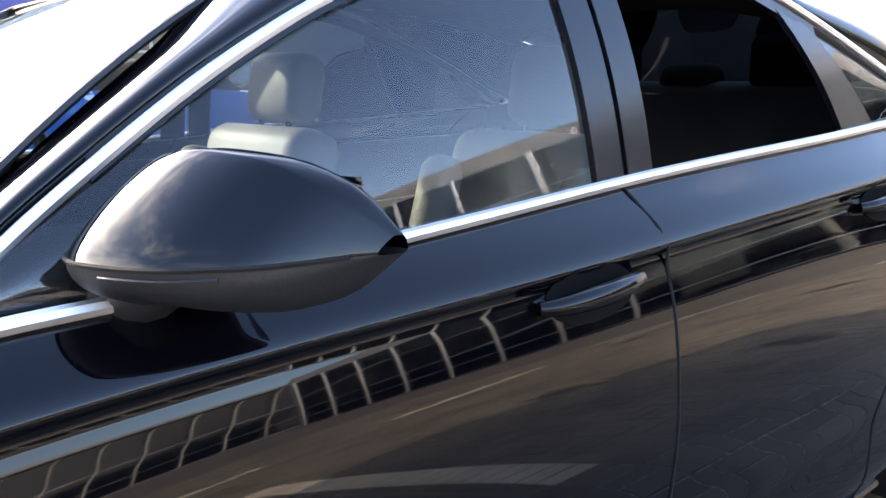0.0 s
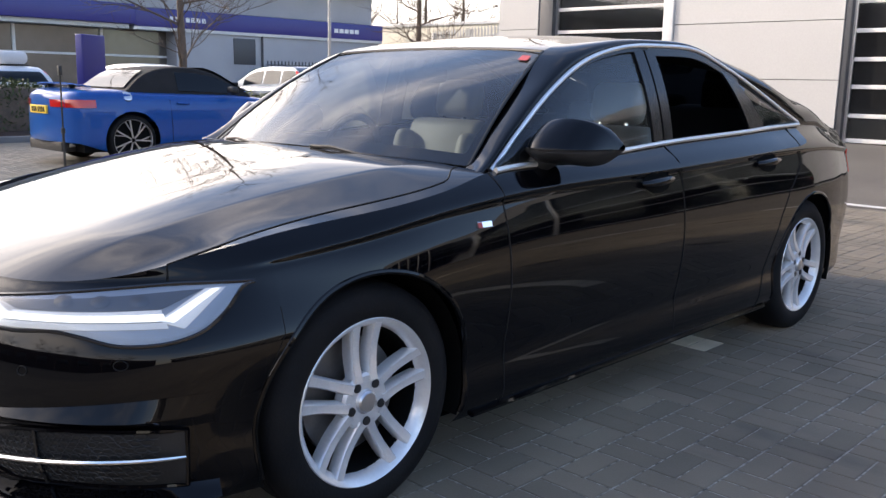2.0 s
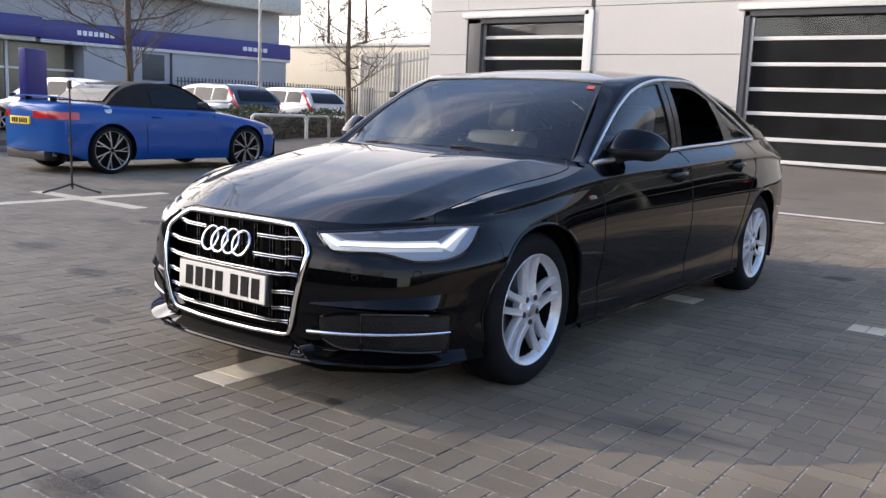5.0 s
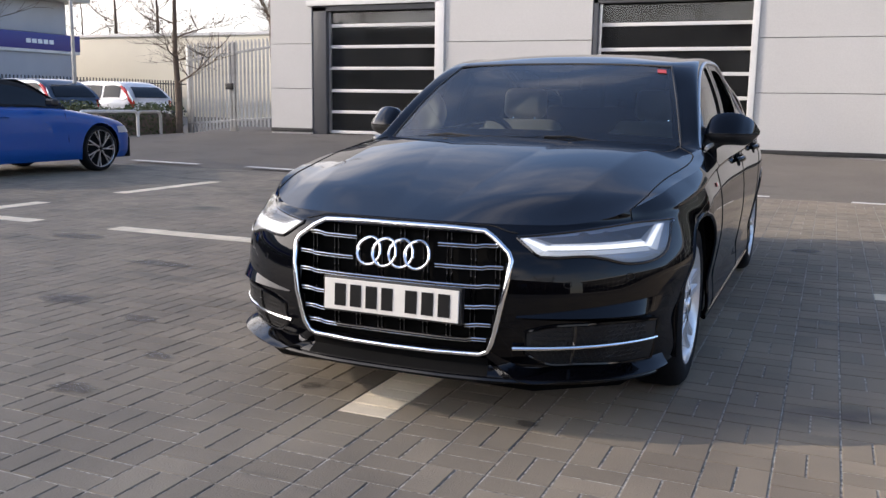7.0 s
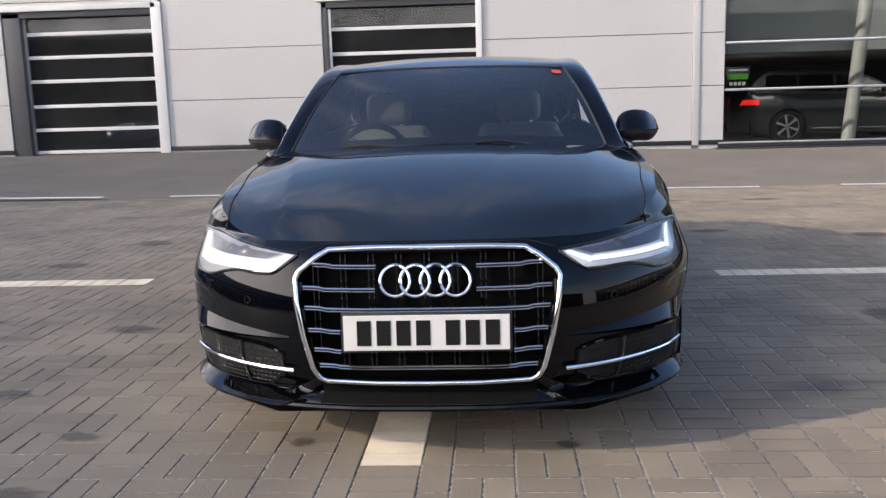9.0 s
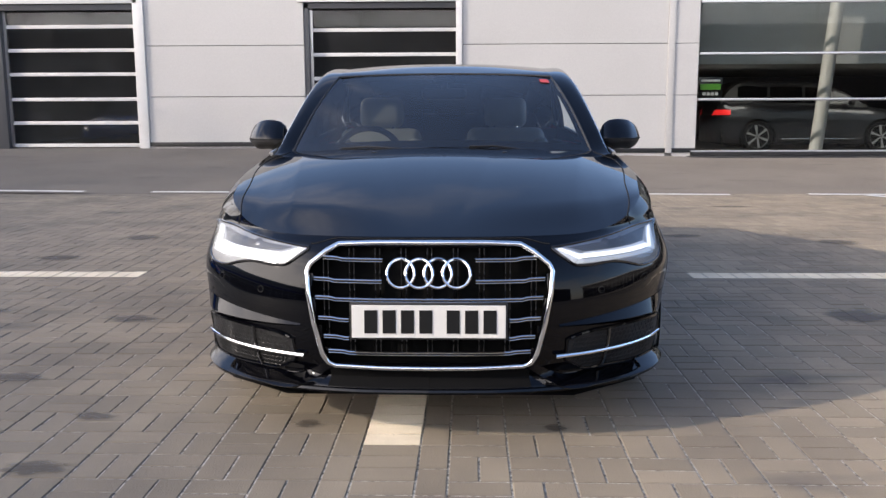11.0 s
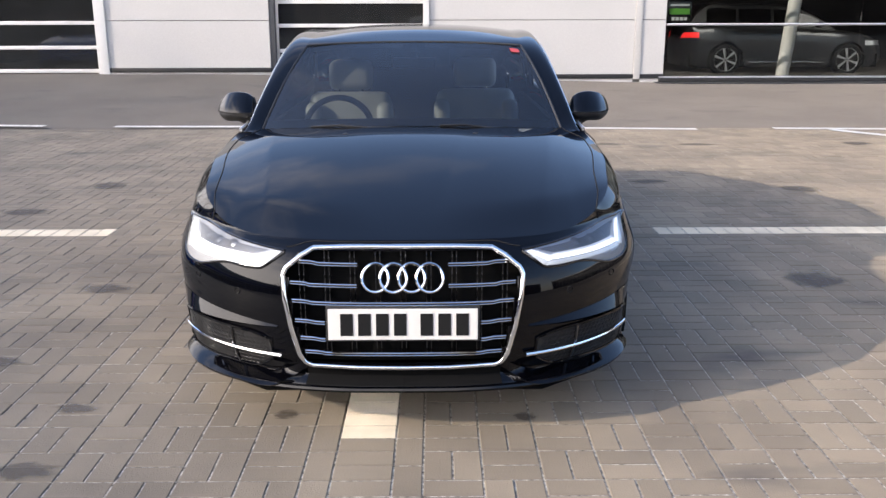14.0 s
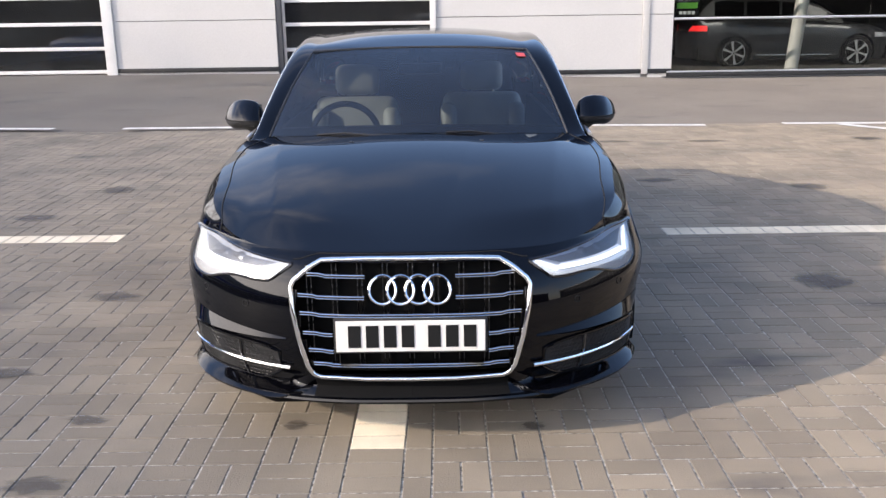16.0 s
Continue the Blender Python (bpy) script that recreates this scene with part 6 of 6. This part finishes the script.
def hedge(x0, y0, x1, y1, w, h, seed, label):
    """A clipped evergreen hedge of many small leaves over a dark core."""
    rnd = random.Random(seed)
    a, b = Vector((x0, y0, 0)), Vector((x1, y1, 0))
    d = (b - a)
    L = d.length
    d.normalize()
    s = Vector((-d.y, d.x, 0))
    v, f = [], []
    for _ in range(int(L * 900)):
        t, q, z = rnd.uniform(0, L), rnd.uniform(-1, 1), rnd.uniform(0.05, 1)
        edge = rnd.random()
        if edge < 0.45:
            q = math.copysign(rnd.uniform(0.75, 1.05), q)
        elif edge < 0.8:
            z = rnd.uniform(0.88, 1.06)
        hh = h * (1 + 0.10 * math.sin(t * 2.1) + 0.06 * math.sin(t * 5.3 + q))
        c = a + d * t + s * (q * w / 2) + Vector((0, 0, z * hh))
        u = Vector((rnd.uniform(-1, 1), rnd.uniform(-1, 1), rnd.uniform(-1, 1))).normalized()
        g = u.orthogonal().normalized()
        l, m = rnd.uniform(0.03, 0.065), rnd.uniform(0.012, 0.025)
        k = len(v)
        v += [c - u * l, c + g * m, c + u * l, c - g * m]
        f.append((k, k + 1, k + 2, k + 3))
    ob = thing("hedge", label, "hedge", kind="stuff")
    part("leaves", (v, f), LEAF, ob, smooth=False)
    n = 20
    core = grid(lambda t, q: tuple(a + d * (L * t) + s * (math.cos(q * math.pi) * w * 0.42) + Vector((0, 0, h * 0.9 * math.sin(q * math.pi) ** 0.4 * (1 + 0.08 * math.sin(t * 30))))), steps(0, 1, n), steps(0, 1, 8))
    part("hedge_core", core, BARK, ob)


hedge(-15.25, 8.6, -15.0, 15.6, 1.1, 0.85, 1, "low dark green hedge in the planting bed")
hedge(-15.4, -6.0, -15.4, 5.7, 1.0, 1.12, 2, "low trimmed hedge behind the blue roadster")
tagged(part("planting_bed", grid(lambda u, v: (-16.1 + 2.0 * u, -9 + 25.5 * v, 0.03 + 0.10 * math.sin(math.pi * u) + 0.02 * math.sin(v * 60 + u * 9)), steps(0, 1, 10), steps(0, 1, 60)), SOIL), "bed of red-brown bark mulch along the yard", "planting bed", kind="structure")
tagged(part("kerb", box(-14.12, -9, -0.03, -13.97, 16.4, 0.10, 0.012), PANELJOINT), "grey concrete kerb along the planting bed", "kerb", kind="structure")


def hoop(x0, y0, x1, y1, h, mat, label):
    """A bent-tube knee rail."""
    a, b = Vector((x0, y0, 0)), Vector((x1, y1, 0))
    up = Vector((0, 0, 1))
    r = 0.12
    d = (b - a).normalized()
    pts = [a - up * 0.05, a + up * (h - r)]
    pts += [a + up * (h - r) + d * r * (1 - math.cos(t)) + up * r * math.sin(t) for t in steps(0.2, math.pi / 2, 5)]
    pts += [b + up * (h - r) - d * r * (1 - math.cos(t)) + up * r * math.sin(t) for t in steps(math.pi / 2, 0.2, 5)]
    pts += [b + up * (h - r), b - up * 0.05]
    ob = thing("hoop_barrier", label, "barrier", group="hoop barriers")
    part("hoop", tube(pts, 0.038, 10), mat, ob)


hoop(-13.55, 11.0, -13.55, 12.78, 0.80, WHITETRIM, "white bent-tube hoop barrier by the bed")
hoop(-13.75, 13.0, -13.8, 13.85, 0.78, STEEL, "galvanised hoop barrier by the bed")
hoop(-13.8, 2.3, -13.8, 3.5, 0.82, STEEL, "galvanised hoop barrier by the bed")


def build_fence():
    """Palisade fence with W-section pales on two rails."""
    a, b = Vector((-14.5, 15.75, 0.0)), Vector((-10.75, 14.25, 0.0))
    d = (b - a).normalized()
    s = Vector((-d.y, d.x, 0))
    n = 24
    fence = thing("palisade_fence", "tall galvanised steel palisade fence and gate", "fence")
    ang = math.atan2(d.y, d.x)
    w = 0.044
    prof = [(-w, 0.012), (-w * 0.5, -0.006), (0, 0.008), (w * 0.5, -0.006), (w, 0.012)]
    h = 2.55
    v = [(x, y, z) for z in (0.08, h) for x, y in prof] + [(-w * 0.5, -0.004, h + 0.09), (w * 0.5, -0.004, h + 0.09)]
    f = [(k, k + 1, k + 6, k + 5) for k in range(4)] + [(5, 6, 10), (8, 9, 11), (6, 7, 8, 11, 10)]
    pale = mesh(v, f, False)
    for k in range(n):
        p = a + d * (0.08 + (b - a).length * k / n)
        part("pale", pale, STEEL, fence, at=pose(p.x, p.y, rise(p.x, p.y), 0, 0, math.degrees(ang)) @ Matrix.Diagonal((1, 1, (2.54 - rise(p.x, p.y)) / 2.64, 1)))
    for z in (0.45, 2.1):
        part("rail", tube([a + Vector((0, 0, z)) + s * 0.03, b + Vector((0, 0, z + 0.25)) + s * 0.03], 0.03, 6), STEEL, fence)
    for t in (0.0, 0.52, 0.56, 1.0):
        p = a.lerp(b, t)
        part("post", box(p.x - 0.05, p.y + 0.02, -0.02, p.x + 0.05, p.y + 0.12, 2.5, 0.006), STEEL, fence)
    part("gate_lock", box(-12.6, 14.85, 1.35, -12.4, 14.92, 1.5, 0.006), PLASTIC, fence)


build_fence()

# lamp post
lp = thing("lamp_post", "slim grey steel lamp post beyond the hedge", "lamp post", pose(-16.9, 14.2, 0))
part("post", tube([(0, 0, -0.05), (0, 0, 1.2), (0, 0, 6.4)], [0.055, 0.048, 0.04], 14), STEEL, lp)
part("lantern", cushion(-0.15, -0.5, 6.35, 0.15, 0.15, 6.5, 0.04), STEEL, lp)

# blue totem sign
tot = thing("totem_sign", "plain dark blue totem sign on a post", "sign", pose(-16.4, 7.25, 0, 0, 0, 22))
part("panel", cushion(-0.10, -0.34, 0.85, 0.10, 0.34, 2.06, 0.03), BRANDBLUE, tot)
part("post", tube([(0, 0, 0), (0, 0, 1.1)], 0.07, 10), BRANDBLUE, tot)

# marker stand
st = thing("marker_stand", "thin black marker stand with three splayed feet", "stand", pose(-6.98, 2.55, 0))
part("pole", tube([(0, 0, 0.06), (0, 0, 0.62)], 0.014, 8), PLASTIC, st)
part("upper_pole", tube([(0, 0, 0.6), (0, 0, 1.22)], 0.010, 8), PLASTIC, st)
part("collar", lathe([(0.011, 0.58), (0.022, 0.585), (0.022, 0.64), (0.011, 0.645)], 12, "z"), PLASTIC, st)
part("clip", box(-0.02, -0.02, 1.20, 0.02, 0.02, 1.30, 0.006), PLASTIC, st)
for k in range(3):
    a = k * 2.094 + 0.5
    part("foot", tube([(0, 0, 0.10), (0.18 * math.cos(a), 0.18 * math.sin(a), 0.05), (0.36 * math.cos(a), 0.36 * math.sin(a), 0.012)], 0.012, 6), PLASTIC, st)


# opaque brown mottling painted as the trees reflected in the shop windows
REFLECTGLASS = worn("painted_reflection_glass", (0.15, 0.13, 0.11), (0.05, 0.046, 0.042), 0.10, 0.35, 3.0, 0.0, 0.0)


def build_dealership():
    """White and glass car showroom with a long blue fascia, across the road."""
    x = -37.0
    b = thing("car_showroom_building", "long white showroom building with a blue fascia band", "building")
    part("wall", box(x - 12, 21.0, 0, x, 34.0, 3.55, 0.02), WHITEWALL, b)
    part("wall", box(x - 14, -40.0, 0, x - 3.0, 21.0, 3.55, 0.02), INSIDE, b)
    part("upper_wall", box(x - 13, -40.0, 4.42, x - 0.6, 34.0, 6.1, 0.02), WHITEWALL, b)
    part("roof", box(x - 14, -41.0, 6.1, x + 0.6, 34.6, 7.4, 0.03), STEEL, b)
    part("soffit", box(x - 3, -40.0, 3.35, x + 0.10, 18.6, 3.56, 0.02), WHITETRIM, b)
    part("fascia", box(x - 0.5, -40.0, 3.56, x + 0.35, 18.8, 4.45, 0.02), BRANDBLUE, b, "deep blue fascia band")
    part("fascia", box(x - 0.5, 18.8, 3.5, x + 0.15, 34.2, 4.35, 0.02), BRANDBLUE, b, "deep blue fascia band")
    part("fascia_edge", box(x - 0.4, 18.8, 3.34, x + 0.12, 34.2, 3.5, 0.02), WHITETRIM, b)
    for y0, n, w in ((30.6, 5, 0.28), (20.6, 7, 0.2)):
        for k in range(n):
            part("sign_bar", box(x + 0.15, y0 + k * (w + 0.09), 3.80, x + 0.17, y0 + k * (w + 0.09) + w, 4.02), SIGNWHITE, b)
    part("shop_window", box(x - 0.9, -38, 0.3, x - 0.85, 20.95, 3.35), REFLECTGLASS, b)
    for k in range(15):
        y = -37.0 + 3.9 * k
        part("mullion", box(x - 0.88, y, 0, x - 0.78, y + 0.14, 3.4), WHITETRIM, b)
    part("transom", box(x - 0.88, -38, 2.1, x - 0.8, 20.95, 2.2), WHITETRIM, b)
    part("service_door", box(x - 0.02, 24.2, 1.9, x + 0.04, 25.5, 3.2, 0.02), DOORFRAME, b)
    part("downpipe", tube([(x + 0.06, 25.9, 0), (x + 0.06, 25.9, 3.4)], 0.06, 8), DOORFRAME, b)
    c = thing("cream_warehouse", "plain cream rendered warehouse beyond the fence", "building")
    part("wall", box(-60, 40, 0, -6, 41, 4.75, 0.02), CREAMWALL, c)
    part("coping", box(-60.1, 39.9, 4.75, -5.9, 41.1, 4.95, 0.02), WHITETRIM, c)
    r = thing("railing_fence", "dark railing fence along the showroom side", "fence")
    pal = mesh(*box(-0.025, -0.02, 0, 0.025, 0.02, 2.1))
    for k in range(70):
        part("railing_bar", pal, DOORFRAME, r, at=pose(-35.2 + 0.02 * k, 25.0 + 0.2 * k, 0))
    for z in (0.3, 1.9):
        part("railing_rail", tube([(-35.2, 24.9, z), (-33.8, 39.2, z)], 0.03, 6), DOORFRAME, r)


build_dealership()


def build_opposite():
    """The glazed hall and the dark wooded edge on the other sides of the yard, seen only in paint and glass."""
    x = 42.0
    b = thing("glazed_hall", "dark glazed hall with pale ribs across the yard", "building")
    part("glazing", box(x + 0.2, -30, 0.4, x + 0.4, 38.0, 6.6), GLOSSBLACK, b)
    part("plinth", box(x, -30, 0, x + 0.5, 38.0, 0.4, 0.02), PANELJOINT, b)
    part("roof_edge", box(x - 0.9, -30.4, 6.6, x + 6, 38.0, 7.1, 0.03), STEEL, b)
    for k in range(27):
        y = -29.6 + 2.4 * k
        part("rib", tube([(x + 0.16, y, 0.4), (x + 0.10, y + 0.25, 3.0), (x - 0.10, y + 0.9, 5.2), (x - 0.4, y + 1.6, 6.6)], 0.06, 8), WHITETRIM, b)
    for z in (2.2, 4.4):
        part("transom", box(x + 0.1, -30, z, x + 0.18, 38.0, z + 0.06), SATIN, b)
    w = thing("brick_warehouse", "long dark brick warehouse on the far side of the yard", "building")
    part("wall", box(-44, -40, 0, 41, -38, 7.0, 0.02), DARKBRICK, w)
    part("parapet", box(-44.2, -40.1, 7.0, 41.2, -37.9, 7.3, 0.02), PANELJOINT, w)
    for k in range(9):
        part("window", box(-31 + 6.2 * k, -38.02, 2.6, -28 + 6.2 * k, -37.95, 5.0, 0.01), GLOSSBLACK, w)


DARKBRICK = worn("dark_brick", (0.10, 0.062, 0.048), (0.07, 0.045, 0.037), 0.85, 1.5, 40, 0.2, 0.0)
build_opposite()
for k in range(12):
    copy_thing(wood, pose(-32 + 5.2 * k + rng.uniform(-1.5, 1.5), -33.0 + rng.uniform(-1.5, 1.5), 0, 0, 0, rng.uniform(0, 360)) @ Matrix.Scale(rng.uniform(0.7, 0.95), 4))


# ---- block paving: pairs of blocks laid crosswise in turn, with plain courses along the painted lines ----
WHITE_ROWS = [(-7.3, -5.25), (-4.33, -2.17), (-1.25, 0.79), (1.71, 3.95), (4.9, 7.0)]
WHITE_COLS = {-0.1325: [(-0.897, 0.35), (3.6, 5.6)], -6.38: [(1.2, 3.45), (4.48, 6.35)], 6.05: [(1.2, 3.4), (4.5, 6.3)]}
ROW_LINE = (2.19, 2.39)


def is_white(x, y):
    if ROW_LINE[0] < y < ROW_LINE[1] and any(a < x < b for a, b in WHITE_ROWS):
        return True
    return any(abs(x - c) < 0.1025 and any(a < y < b for a, b in rows) for c, rows in WHITE_COLS.items())


def columns():
    """(x0, x1, sort, number): the painted line's own column between two narrow courses, basket weave on either side."""
    out = [(-0.235, -0.031, "line", 0), (-0.335, -0.235, "left", 0), (-0.031, 0.070, "right", 0)]
    out += [(0.070 + 0.201 * k, 0.271 + 0.201 * k, "weave", k + 1) for k in range(52)]
    out += [(-0.5395 - 0.2045 * k, -0.335 - 0.2045 * k, "weave", k) for k in range(66)]
    return out


def bands():
    """(y0, y1, sort, number) of the courses from the near edge to the tarmac."""
    out = [(-0.997 - 0.2025 * (k + 1), -0.997 - 0.2025 * k, "weave", -k - 1) for k in range(29)]
    out += [(-0.997 + 0.2058 * k, -0.997 + 0.2058 * (k + 1), "weave", k) for k in range(15)]
    out += [(2.09, 2.19, "course", 0), (2.19, 2.39, "line", 0), (2.39, 2.49, "course", 0)]
    return out + [(2.49 + 0.2025 * k, 2.49 + 0.2025 * (k + 1), "weave", k) for k in range(28)]


def blocks_of(col, band):
    """(cx, cy, lx, ly) of the blocks where a column meets a band."""
    x0, x1, sort, c = col
    y0, y1, kind, r = band
    mx, my, w, h = (x0 + x1) / 2, (y0 + y1) / 2, x1 - x0, y1 - y0
    if kind == "course":
        return [(mx, my, w, h)]
    if sort == "right" or sort == "left":
        return [(mx, my, w, h)]
    if kind == "line":
        return [(x0 + w / 4, my, w / 2, h), (x1 - w / 4, my, w / 2, h)]
    if sort == "line" or (c + r) % 2:
        return [(mx, y0 + h / 4, w, h / 2), (mx, y1 - h / 4, w, h / 2)]
    return [(x0 + w / 4, my, w / 2, h), (x1 - w / 4, my, w / 2, h)]


def block(cx, cy, lx, ly, rnd):
    """A paving block with a chamfered top, settled a little unevenly."""
    g, c = 0.0023, 0.0035
    z = rnd.uniform(-0.0016, 0.0008)
    tx, ty = rnd.uniform(-0.006, 0.006), rnd.uniform(-0.006, 0.006)
    a, b = lx / 2 - g, ly / 2 - g
    v = []
    for ins, dz in ((0.0, -0.030), (0.0, -0.0035), (c, 0.0)):
        for sx, sy in ((-1, -1), (1, -1), (1, 1), (-1, 1)):
            x, y = sx * (a - ins), sy * (b - ins)
            v.append((cx + x, cy + y, z + dz + x * tx + y * ty))
    f = [(8, 9, 10, 11)] + [(4 * r + k, 4 * r + (k + 1) % 4, 4 * r + 4 + (k + 1) % 4, 4 * r + 4 + k) for r in range(2) for k in range(4)]
    return v, f


def build_paving():
    rnd = random.Random(11)
    paving = thing("pavement", "grey-brown concrete block paving in a basket weave, stained", "paving", kind="structure")
    part("joint_bed", box(-13.84, -6.87, -0.034, 10.52, 8.16, -0.0034), JOINT, paving)
    grey, white, near = ([], []), ([], []), 0
    alike = {}
    for col in columns():
        for band in bands():
            if col[2] == "right" and band[2] == "weave":
                # the course beside the line breaks joint by half a block
                band = (band[0] + 0.1, band[1] + 0.1, band[2], band[3])
            for cx, cy, lx, ly in blocks_of(col, band):
                pale = is_white(cx, cy)
                if -1.05 < cx < 1.5 and -2.2 < cy < -0.95 and near < 296:
                    key = (round(lx, 3), round(ly, 3), pale, rnd.randrange(4))
                    if key not in alike:
                        alike[key] = mesh(*block(0, 0, lx, ly, rnd), False, "block")
                    part("paving_block", alike[key], PAVERWHITE if pale else PAVER, paving, at=pose(cx, cy, 0), smooth=False)
                    near += 1
                    continue
                v, f = block(cx, cy, lx, ly, rnd)
                V, F = white if pale else grey
                k = len(V)
                V += v
                F += [tuple(q + k for q in t) for t in f]
    tagged(part("paving_blocks", grey, PAVER, paving, smooth=False), kind="stuff")
    tagged(part("white_blocks", white, PAVERWHITE, paving, smooth=False), kind="stuff")


build_paving()
